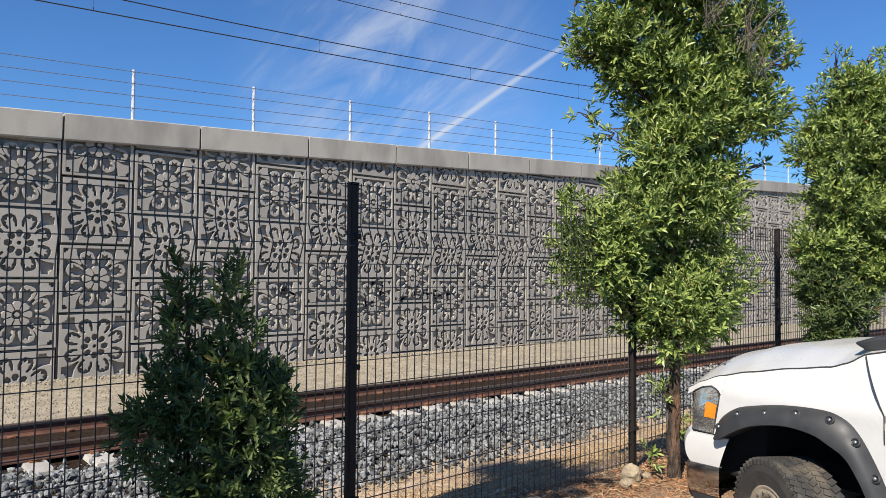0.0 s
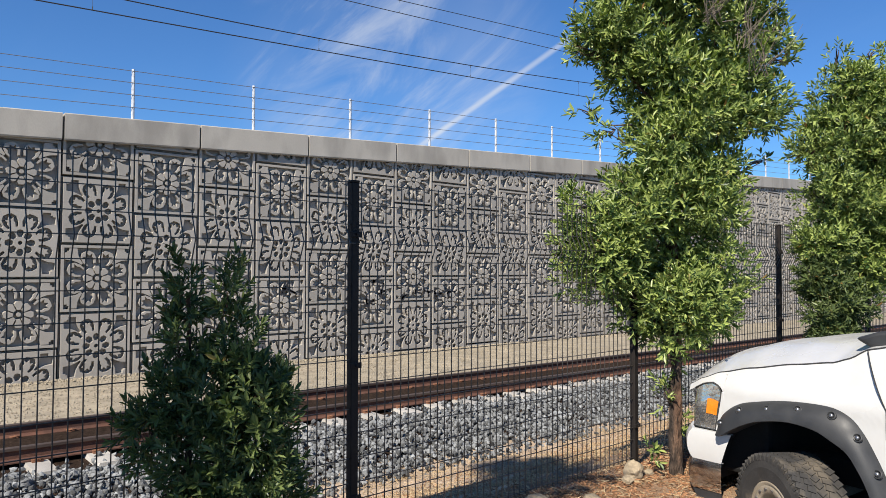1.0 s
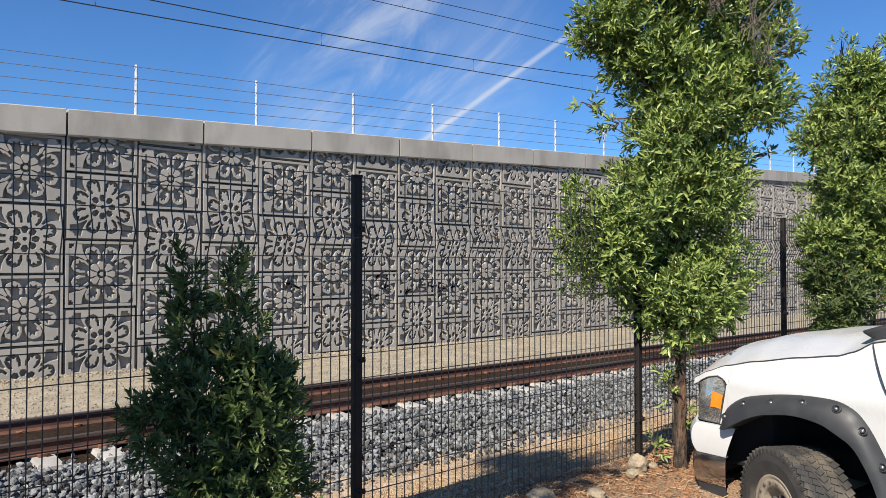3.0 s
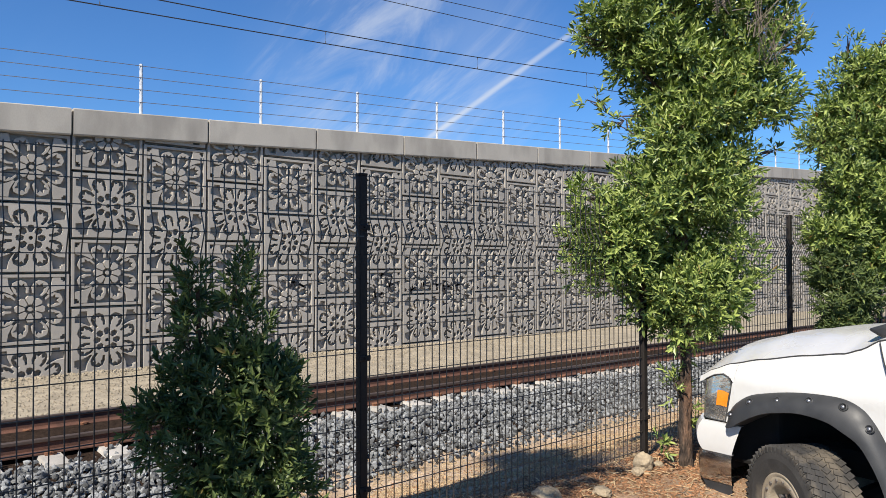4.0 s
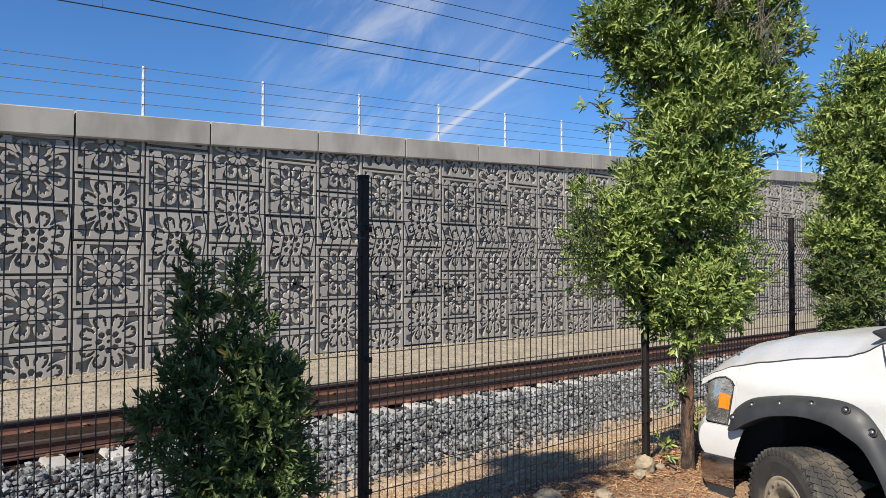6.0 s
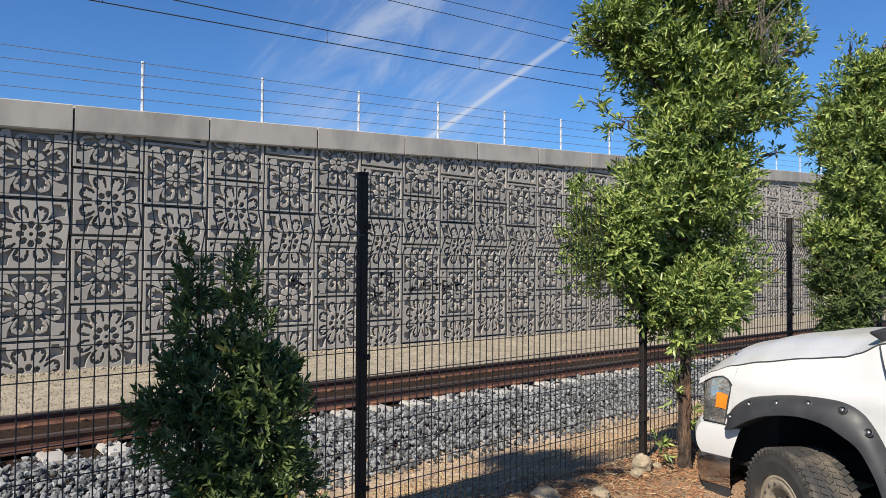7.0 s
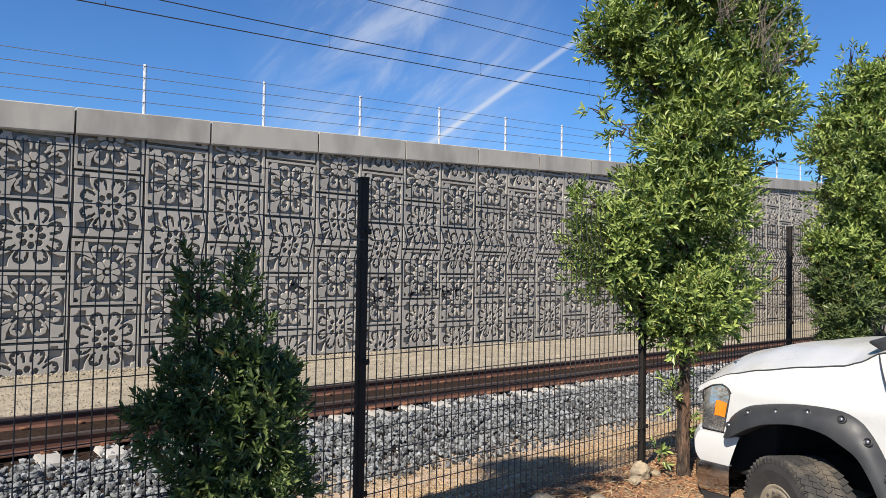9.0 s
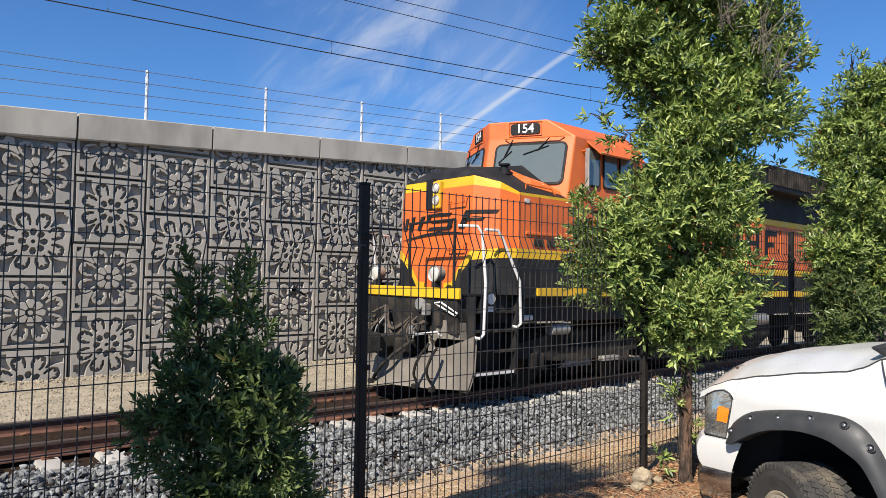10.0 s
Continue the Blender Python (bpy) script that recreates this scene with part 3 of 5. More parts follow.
def leaves(name, rng, lobes, n, size, mat, per=8, up=0.45, reach=0.55, stem=1.35):
    """A crown of many leaf sprays over lobes (s, z, d, rs, rz, rd) that lie along the row, up and across it."""
    V, F, off = [], [], 0
    weights = [l[3] * l[4] + l[4] * l[5] for l in lobes]
    t = np.array([(0, 0, 0), (0.30, -0.135, 0.05), (0.66, -0.14, 0.05), (1.0, 0, -0.05), (0.66, 0.14, 0.05), (0.30, 0.135, 0.05)])
    f = np.array([(0, 1, 2, 3), (0, 3, 4, 5)])
    for _ in range(n // per):
        s, z, d, rs, rz, rd = rng.choices(lobes, weights)[0]
        q = Vector((rng.gauss(0, 1), rng.gauss(0, 1), rng.gauss(0, 1))).normalized()
        k = rng.random()
        k = 0.55 + reach * math.sqrt(k) if k < 0.85 else 0.2 + 0.5 * rng.random()
        p = RIGHT * (s + q.x * rs * k) + AWAY * (d + q.y * rd * k) + Vector((0, 0, z + q.z * rz * k))
        axis = (RIGHT * q.x + AWAY * q.y + Vector((0, 0, q.z + up + rng.uniform(-0.2, 0.4)))).normalized()
        a = axis.orthogonal().normalized()
        b = axis.cross(a)
        ph = rng.uniform(0, 6.28)
        sz = size * rng.uniform(0.8, 1.2)
        for i in range(per):
            h = i / per
            an = ph + i * 2.4
            out = a * math.cos(an) + b * math.sin(an)
            dr = (out * (1.05 - 0.60 * h) + axis * (0.55 + 0.6 * h) + Vector((rng.uniform(-.25, .25), rng.uniform(-.25, .25), rng.uniform(-.3, .2)))).normalized()
            side = dr.cross(axis)
            side = side.normalized() if side.length > 0.01 else a
            nrm = side.cross(dr)
            M = np.array((dr, side, nrm))
            ln = sz * rng.uniform(0.75, 1.15)
            V.append(t @ M * ln + np.array(p + axis * (h * sz * stem)))
            F.append(f + off)
            off += 6
    V, F = np.concatenate(V), np.concatenate(F)
    return mesh_from(name, V.tolist(), F.tolist(), mat)


def woody(bm, rng, lobes, base, top, r):
    """A tapered trunk with limbs that run to the lobes."""
    pts = [Vector(base) + (Vector(top) - Vector(base)) * k / 7 + Vector((rng.uniform(-1, 1), rng.uniform(-1, 1), 0)) * (0.02 if 0 < k < 7 else 0) for k in range(8)]
    fine = [pts[0].lerp(pts[-1], k / 70) + (pts[min(7, k // 10)] - pts[0].lerp(pts[-1], min(7, k // 10) / 7)) * 0.6 for k in range(71)]
    tube(bm, fine, r, 14, r * 0.35)
    for v in bm.verts:
        q = Vector((v.co.x * 16, v.co.y * 16, v.co.z * 6))
        v.co += Vector((noise.noise(q), noise.noise(q + Vector((9, 0, 0))), 0)) * r * 0.42
    for s, z, d, rs, rz, rd in lobes:
        end = RIGHT * s + AWAY * d + Vector((0, 0, z))
        zz = max(base[2] + 0.4, min(top[2], z - 0.8 * (abs(s) + 0.3)))
        k = (zz - base[2]) / (top[2] - base[2])
        st = Vector(base) + (Vector(top) - Vector(base)) * k
        if rs < 0.2 and z > 2:
            st = RIGHT * s * 0.45 + Vector((0, 0, z - 0.10))
        mid = (st + end) / 2 + Vector((rng.uniform(-.05, .05), rng.uniform(-.05, .05), -0.05))
        tube(bm, [st, mid, end], r * (0.34 if rs > 0.2 else 0.12), 6, r * 0.05)
        for _ in range(4):
            e2 = end + RIGHT * rng.uniform(-rs, rs) * 0.8 + AWAY * rng.uniform(-rd, rd) * 0.8 + Vector((0, 0, rng.uniform(-0.2, 0.8) * rz))
            tube(bm, [mid.lerp(end, rng.uniform(0.2, 1)), (mid + e2) / 2 + Vector((0, 0, .03)), e2], r * 0.14, 5, r * 0.04)
    return bm


def tree(name, label, place, lobes, n, leaf, seed, r=0.065, top=None, mat=None, category="tree", group="trees along the fence", twigs=(), foot=1.03, per=8, up=0.45, reach=0.55, tuft=0.17):
    rng = random.Random(seed)
    t = thing(name, label, category, group, m=Matrix.Translation((place[0], place[1], 0)))
    lobes = [(s, z, d, rs * 0.84, rz * 0.90, rd * 0.9) for s, z, d, rs, rz, rd in lobes]
    top = top or max(l[1] for l in lobes)
    bm = woody(bmesh.new(), rng, lobes, (0, 0, foot - 0.15), (0.02, 0.02, top), r)
    part("trunk", bm, BARK, t, smooth=True)
    part("crown", leaves("crown", rng, clumps(rng, lobes, tuft), n, leaf, mat or LEAF, per, up, reach), None, t)
    if twigs:
        bm = bmesh.new()
        for s, z in twigs:
            for _ in range(16):
                st = RIGHT * (s - 0.1) + Vector((0, 0, z - 0.2)) - AWAY * 0.3
                e = st + RIGHT * rng.uniform(-0.15, 0.35) + Vector((0, 0, rng.uniform(0.1, 0.45))) - AWAY * rng.uniform(0, 0.2)
                st = st + RIGHT * rng.uniform(-0.05, 0.1) + Vector((0, 0, rng.uniform(0, 0.1)))
                tube(bm, [st, st.lerp(e, 0.35) + Vector((0, 0, rng.uniform(-0.03, 0.06))), st.lerp(e, 0.7) + RIGHT * rng.uniform(-0.04, 0.04), e], 0.0035, 4, 0.0012)
        part("dead_branch", bm, TWIG, t, "grey leafless twiggy branch")
    return t


TALL = [(0.02, 2.10, 0, .30, .18, .30), (0.22, 2.20, 0, .24, .20, .26), (-0.47, 2.62, 0, .36, .36, .34), (-0.42, 2.58, 0, .26, .30, .26), (-0.05, 2.30, 0, .42, .28, .40), (0.25, 2.50, 0, .33, .38, .36), (-0.12, 3.00, 0, .44, .40, .42), (0.24, 3.05, 0, .38, .44, .38),
        (0.10, 3.58, 0, .46, .40, .42), (0.53, 3.70, 0, .38, .32, .36), (-0.08, 4.08, 0, .48, .36, .42), (-0.42, 4.20, 0, .24, .20, .26), (0.52, 4.20, 0, .36, .40, .38),
        (0.26, 4.60, 0, .50, .45, .46), (-0.22, 4.70, 0, .46, .42, .42), (0.10, 5.15, 0, .42, .45, .40), (-0.60, 3.64, 0, .07, .05, .08), (-0.44, 3.50, 0, .08, .07, .1),
        (0.70, 3.28, 0, .05, .05, .07), (0.86, 4.02, 0, .07, .10, .10), (-0.64, 4.08, 0, .10, .08, .1), (-0.66, 2.95, 0, .10, .12, .12), (0.60, 3.48, 0, .12, .10, .15),
        (-0.02, 1.62, 0, .035, .14, .04), (-0.12, 1.20, -0.02, .05, .10, .05), (0.05, 1.85, 0, .04, .08, .04), (0.09, 1.45, 0.04, .035, .14, .04)]
tree("street_tree", "young evergreen tree with dense glossy green leaves beside the fence", (0.975, -14.31), [(a - 0.06, *b) for a, *b in TALL], 74000, 0.060, 11, 0.052, 4.9, twigs=((0.45, 4.2), (0.25, 4.35), (0.55, 4.0)))
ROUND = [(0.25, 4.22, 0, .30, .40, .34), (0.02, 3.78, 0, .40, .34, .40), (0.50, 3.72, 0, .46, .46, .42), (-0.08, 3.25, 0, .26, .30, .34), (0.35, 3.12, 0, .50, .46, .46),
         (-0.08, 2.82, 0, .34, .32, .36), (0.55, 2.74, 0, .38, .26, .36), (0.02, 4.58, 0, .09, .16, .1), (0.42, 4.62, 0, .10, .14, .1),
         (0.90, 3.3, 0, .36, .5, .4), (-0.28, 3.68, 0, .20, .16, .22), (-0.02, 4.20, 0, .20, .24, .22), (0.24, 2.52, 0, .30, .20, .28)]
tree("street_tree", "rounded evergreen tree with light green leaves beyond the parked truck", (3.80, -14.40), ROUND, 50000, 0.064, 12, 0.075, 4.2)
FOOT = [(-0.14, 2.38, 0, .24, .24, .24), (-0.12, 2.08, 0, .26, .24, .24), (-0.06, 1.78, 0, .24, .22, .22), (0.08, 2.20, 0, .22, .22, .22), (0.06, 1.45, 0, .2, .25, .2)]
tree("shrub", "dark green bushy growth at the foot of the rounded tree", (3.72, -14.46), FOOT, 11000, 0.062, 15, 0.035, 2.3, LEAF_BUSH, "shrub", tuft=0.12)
BUSH = [(-0.01, 2.40, 0, .045, .14, .06), (0.165, 2.37, 0, .04, .14, .05), (0.0, 2.20, 0, .085, .14, .10), (0.20, 2.15, 0, .10, .16, .11), (-0.06, 2.01, 0, .09, .11, .11), (0.12, 1.99, 0, .17, .17, .17),
        (0.28, 1.95, 0, .13, .17, .15), (0.06, 1.78, 0, .15, .18, .16), (0.26, 1.74, 0, .16, .20, .18), (0.13, 1.50, 0, .22, .20, .20), (0.38, 1.62, 0, .07, .09, .1), (-0.10, 1.84, 0, .10, .10, .12),
        (0.42, 1.42, 0, .08, .11, .1), (-0.17, 1.90, 0, .06, .06, .07), (0.05, 1.3, 0, .15, .15, .15), (0.34, 2.02, 0, .06, .07, .07)]
tree("shrub", "shaded young evergreen shrub with dark narrow leaves at the fence", (-2.537, -14.34), BUSH, 15000, 0.044, 13, 0.022, 2.4, LEAF_BUSH, "shrub", "trees along the fence", per=11, up=0.75, reach=0.60, tuft=0.065)
SHADE = [(0.50, 5.00, -0.2, .32, .32, .4), (0.66, 5.42, -0.3, .24, .3, .3), (0.28, 5.75, -0.2, .38, .42, .45), (0.0, 6.5, 0, .42, .46, .45), (-0.35, 7.2, 0, .48, .48, .5), (-0.65, 7.9, 0.2, .50, .45, .5), (0.0, 8.1, 0, .2, .3, .3),
         (-0.28, 4.21, 0, .75, .7, .8), (-0.16, 3.61, 0, .62, .6, .7), (-0.8, 3.61, 0, .8, .7, .8), (0.0, 5.11, 0, .75, .7, .75), (-0.42, 2.91, 0, .52, .55, .6), (0.0, 5.81, 0, .6, .5, .6)]
tree("street_tree", "taller evergreen tree that shades the shrub and the dry bank", (-4.19, -14.83), SHADE, 38000, 0.12, 14, 0.11, 7.6, tuft=0.26)


def bed():
    """Wood chips, straw and stones of the planting bed and bank."""
    rng = random.Random(8)
    c = np.array([(x, y, z) for x in (-1, 1) for y in (-.22, .22) for z in (-.1, .1)], float)
    fc = np.array([(0, 1, 3, 2), (4, 6, 7, 5), (0, 4, 5, 1), (2, 3, 7, 6), (0, 2, 6, 4), (1, 5, 7, 3)])

    def strewn(x0, x1, y0, y1, n, s0, s1, flat=0.3):
        out = []
        for _ in range(n):
            x, y = rng.uniform(x0, x1), rng.uniform(y0, y1)
            s = rng.uniform(s0, s1)
            z = ground_z(x, y) + 0.035 * noise.noise((x * 1.1, y * 1.1, 0)) + 0.02 * noise.noise((x * 4, y * 4, 3))
            out.append((x, y, z + 0.004 + s * 0.12, s, rng.gauss(0, flat), rng.gauss(0, flat), rng.uniform(0, 6.3)))
        return out
    me = scatter("mulch", [(c, fc)], strewn(-3, 6, -14.95, -13.9, 30000, 0.006, 0.021) + strewn(-3, 8, -13.9, -10.4, 12000, 0.006, 0.022), MULCH)
    tagged(new("mulch", me), "reddish-brown wood chips over the planting bed", "mulch", kind="stuff")
    thin = c * np.array((1, 0.25, 0.5))
    me = scatter("dry_straw", [(thin, fc)], strewn(-3, 9, -13.9, -10.0, 26000, 0.012, 0.045, 0.4) + strewn(-3, 5, -14.9, -13.9, 4500, 0.012, 0.04), STRAW)
    tagged(new("dry_straw", me), "pale dry straw and grass litter on the bank", "grass", kind="stuff")
    for x, y, s, sq, lab in ((0.665, -14.17, 0.066, 1.05, "tan boulder at the foot of the fence post"), (0.53, -14.21, 0.04, 0.7, "small tan stone lying on mulch"), (-0.33, -14.16, 0.085, 0.55, "flat tan stone at the fence"),
                             (0.02, -14.30, 0.06, 0.55, "flat tan stone lying on mulch"), (0.80, -14.20, 0.035, 0.6, "small tan stone lying on mulch")):
        bm = bmesh.new()
        bmesh.ops.create_icosphere(bm, subdivisions=3, radius=s)
        ph = rng.uniform(0, 50)
        for v in bm.verts:
            n = v.co.normalized()
            v.co *= 1 + 0.28 * noise.noise(n * 1.6 + Vector((ph, 0, 0))) + 0.06 * noise.noise(n * 6 + Vector((0, ph, 0)))
            v.co.z *= sq
        me = bpy.data.meshes.new("rock")
        bm.to_mesh(me)
        bm.free()
        me.materials.append(ROCK)
        ob = new("rock", me)
        ob.matrix_basis = pose(x, y, ground_z(x, y) + s * sq * 0.6, 0, 0, rng.uniform(0, 360))
        tagged(ob, lab, "rock", "stones at the fence")
    # a few green blades at the foot of the fence
    bm = bmesh.new()
    for _ in range(40):
        q, l = rng.uniform(0, 6.28), rng.uniform(0.08, 0.2)
        d = Vector((math.cos(q), math.sin(q), 0))
        s = Vector((-d.y, d.x, 0)) * 0.006
        a = bm.verts.new(s), bm.verts.new(-s), bm.verts.new(d * l * 0.35 + Vector((0, 0, l * 0.8)) - s), bm.verts.new(d * l * 0.35 + Vector((0, 0, l * 0.8)) + s), bm.verts.new(d * l * 0.8 + Vector((0, 0, l)))
        bm.faces.new((a[0], a[1], a[2], a[3]))
        bm.faces.new((a[3], a[2], a[4]))
    ob = part("grass_tuft", bm, LEAF, m=pose(-1.62, -13.35, ground_z(-1.62, -13.35) + 0.0))
    tagged(ob, "small tuft of green grass on the dry bank", "grass", kind="stuff")


bed()


# ---- parked pickup truck ----
WHITE = material("white_car_paint", (0.555, 0.550, 0.535), 0.30, vary=0.02, scale=2, fine=30, bump=0, coat=0.25, stain=(0.533, 0.516, 0.482), stain_amount=0.12, stain_scale=2.5)
FLARE = material("black_textured_plastic", (0.028, 0.029, 0.031), 0.55, vary=0.15, scale=10, fine=300, bump=0.25, dist=0.001)
RUBBER = material("dusty_tyre_rubber", (0.035, 0.033, 0.031), 0.85, vary=0.25, scale=12, fine=90, bump=0.3, stain=(0.20, 0.165, 0.12), stain_amount=0.65, stain_scale=5)
CHROME = material("chrome", (0.72, 0.72, 0.73), 0.10, 1.0, vary=0.03, bump=0)
STEEL = material("dusty_wheel_steel", (0.293, 0.246, 0.181), 0.7, 0.1, vary=0.2, scale=8)
DARK = material("dark_underside", (0.012, 0.012, 0.012), 0.9, vary=0.2, bump=0.1)
LENS = material("clear_lens", (0.62, 0.63, 0.62), 0.10, 0.85, vary=0.45, scale=7, fine=11, bump=0.6, dist=0.02, coat=1.0)
AMBER = material("amber_lens", (0.75, 0.23, 0.015), 0.12, vary=0.1, scale=30, fine=120, bump=0.3, coat=1.0)
GLASS = material("tinted_glass", (0.02, 0.024, 0.026), 0.03, vary=0.02, bump=0, coat=1.0)
BOLT = material("steel_bolt", (0.30, 0.30, 0.31), 0.38, 0.9, vary=0.1, bump=0)
SEAM = material("panel_gap", (0.03, 0.03, 0.03), 0.8, vary=0.1, bump=0)


def lerp_table(tab, u):
    for (a, va), (b, vb) in zip(tab, tab[1:]):
        if u <= b:
            k = max(0.0, min(1.0, (u - a) / (b - a)))
            k = k * k * (3 - 2 * k) * 0.4 + k * 0.6
            return va + (vb - va) * k
    return tab[-1][1]


ARCH_Z = 0.47


def shoulder_y(u):
    return lerp_table([(-0.6, 0.90), (-0.2, 0.89), (0.3, 0.885), (0.7, 0.87), (0.90, 0.84)], u)


def shoulder_z(u):
    return lerp_table([(-0.6, 1.50), (-0.25, 1.405), (-0.15, 1.345), (-0.06, 1.312), (0.16, 1.277), (0.45, 1.220), (0.65, 1.170), (0.80, 1.112), (0.90, 1.06)], u)


def flank_y(u):
    return lerp_table([(-0.6, 0.985), (0.0, 0.985), (0.45, 0.965), (0.72, 0.935), (0.90, 0.90)], u)


def crest_z(u):
    return lerp_table([(-0.6, 1.54), (-0.3, 1.485), (0.2, 1.412), (0.5, 1.355), (0.75, 1.280), (0.85, 1.225), (0.90, 1.17), (0.93, 1.12)], u)


# the arch as seen from the side, (along, up): outer and inner edge of the flare
FLARE_OUT = [(0.635, 0.790), (0.600, 0.905), (0.490, 0.994), (0.346, 1.037), (0.143, 1.073), (-0.069, 1.082), (-0.180, 1.050), (-0.255, 0.974), (-0.315, 0.871), (-0.375, 0.74), (-0.42, 0.60), (-0.43, 0.46)]
FLARE_IN = [(0.570, 0.790), (0.464, 0.852), (0.385, 0.895), (0.295, 0.930), (0.130, 0.958), (-0.020, 0.942), (-0.105, 0.905), (-0.194, 0.853), (-0.245, 0.785), (-0.295, 0.69), (-0.335, 0.57), (-0.345, 0.46)]


def smooth_line(pts, n):
    """n + 1 points along a smooth curve through pts."""
    out = []
    m = len(pts) - 1
    for k in range(n + 1):
        v = min(k / n * m, m - 1e-6)
        i = int(v)
        f = v - i
        p = [Vector(pts[max(0, min(m, i + d))]) for d in (-1, 0, 1, 2)]
        out.append(0.5 * (2 * p[1] + (p[2] - p[0]) * f + (2 * p[0] - 5 * p[1] + 4 * p[2] - p[3]) * f ** 2 + (3 * p[1] - p[0] - 3 * p[2] + p[3]) * f ** 3))
    return out


def arch_z(u):
    """Lower edge of the fender over the wheel, hidden under the flare."""
    return lerp_table([(-0.43, 0.46), (-0.40, 0.60), (-0.34, 0.76), (-0.25, 0.90), (-0.14, 0.985), (0.0, 1.015), (0.14, 1.015), (0.33, 0.985), (0.46, 0.925), (0.55, 0.86), (0.60, 0.80)], u)


def lamp_top(u):
    return lerp_table([(0.60, 1.045), (0.64, 1.088), (0.695, 1.103), (0.75, 1.088), (0.82, 1.055), (0.90, 1.015)], u)


def truck():
    t = thing("pickup_truck", "white pickup truck with black riveted flares, parked facing the fence", "truck", m=pose(1.635, -15.47, 0.655, 0, 0, 84))
    us = sorted([-0.60 + 0.03 * i for i in range(51)] + [0.6005, 0.5995])
    for sgn in (1, -1):
        bm = bmesh.new()
        rows = []
        for u in us:
            zb = 0.42 if u < -0.43 else arch_z(u)
            if u > 0.60:
                zb = min(lamp_top(u) + 0.004, shoulder_z(u) - 0.02)
            row = []
            for k in range(15):
                v = k / 14
                z = zb + (shoulder_z(u) - zb) * v
                up = max(0.0, (z - 0.92) / (shoulder_z(u) - 0.92))
                y = flank_y(u) + (shoulder_y(u) - flank_y(u)) * up ** 2.2
                y += 0.012 * math.sin(max(0, min(1, (z - 1.02) / 0.16)) * math.pi)
                row.append((u, sgn * y, z))
            rows.append(row)
        vs = [[bm.verts.new(p) for p in row] for row in rows]
        for i in range(len(vs) - 1):
            if abs(rows[i][0][0] - 0.5995) < 1e-6:
                continue
            for k in range(14):
                bm.faces.new((vs[i][k], vs[i][k + 1], vs[i + 1][k + 1], vs[i + 1][k]))
        part("fender", bm, WHITE, t, smooth=True)
    bm = bmesh.new()
    rows = []
    for u in [x for x in us if x >= -0.36]:
        row = []
        sy, sz, cz = shoulder_y(u) - 0.006, shoulder_z(u) + 0.003, crest_z(u)
        for k in range(25):
            q = -1 + 2 * k / 24
            a = abs(q)
            crown = 1 - a ** 2.6
            if a > 0.62:
                crown -= 0.06 * math.sin((a - 0.62) / 0.38 * math.pi)
            row.append((u + (0.02 + 0.09 * max(0, u) ** 2) * (1 - q * q), q * sy, sz + (cz - sz) * max(crown, 0)))
        rows.append(row)
    last = rows[-1]
    rows.append([(u + 0.015, y * 0.99, z - 0.05) for u, y, z in last])
    grid(bm, rows)
    part("hood", bm, WHITE, t, "white bonnet with a raised centre", smooth=True)
    # shut line between bonnet and fender
    for sgn in (1, -1):
        pts = [(u, sgn * (shoulder_y(u) + 0.001), shoulder_z(u) + 0.002) for u in us if u >= -0.36]
        part("panel_gap", tube(bmesh.new(), pts, 0.0045, 5), SEAM, t)
        pts = [(-0.37, sgn * (flank_y(-0.37) + 0.001), z) for z in (0.95, 1.05, 1.10)] + [(-0.37 + 0.02 * k, sgn * (flank_y(-0.37) - 0.085 * (k / 6) ** 2.2 + 0.004), 1.10 + 0.05 * k) for k in range(1, 7)]
        part("door_gap", tube(bmesh.new(), pts, 0.0035, 5), SEAM, t)
    # cowl with wiper
    bm = prismed([(-0.72, 1.40), (-0.22, 1.41), (-0.14, 1.455), (-0.26, 1.50), (-0.72, 1.56)], -0.82, 0.82, "y", 0.02)
    cw = part("cowl", bm, FLARE, t, "black plastic windscreen cowl")
    part("wiper", tube(tube(bmesh.new(), [(-0.45, 0.62, 1.57), (-0.50, 0.15, 1.60), (-0.56, -0.3, 1.62)], 0.012, 6), [(-0.42, 0.60, 1.53), (-0.45, 0.66, 1.58)], 0.02, 6), DARK, cw)
    # front end behind the lamps, and the grille
    bm = boxed(0.40, 0.80, -0.76, 0.76, 0.50, 1.08, 0.03)
    part("radiator_support", bm, DARK, t)
    g = part("grille", boxed(0.80, 0.90, -0.46, 0.46, 0.76, 1.10, 0.03), CHROME, t, "chrome crossbar grille")
    for z0, z1 in ((0.80, 0.91), (0.95, 1.06)):
        for y0, y1 in ((-0.42, -0.05), (0.05, 0.42)):
            part("grille_mesh", boxed(0.885, 0.906, y0, y1, z0, z1, 0.01), DARK, g)
    for sgn in (1, -1):
        # headlight: a shell with bowls and an amber corner
        rows = []
        for i in range(13):
            v = i / 12
            row = []
            for k in range(13):
                w = k / 12
                u0 = 0.662 - 0.046 * v + 0.03 * max(0.0, (v - 0.85) / 0.15) ** 2
                u = u0 + (0.905 - u0) * math.sin(w * math.pi / 2) ** 0.9
                y = flank_y(0.62) - 0.010 - 0.42 * (1 - math.cos(w * math.pi / 2)) ** 2.2 - 0.05 * max(0, v - 0.55) * (0.4 + w)
                z = 0.800 + (lamp_top(u) - 0.800) * v
                row.append((u, sgn * y, z))
            rows.append(row)
        lamp = part("headlight", grid(bmesh.new(), rows), LENS, t, "clear headlight with an amber corner", smooth=True)
        am = [[(p[0] + 0.004, p[1] + sgn * 0.006, p[2]) for p in row[0:3]] for row in rows[4:9]]
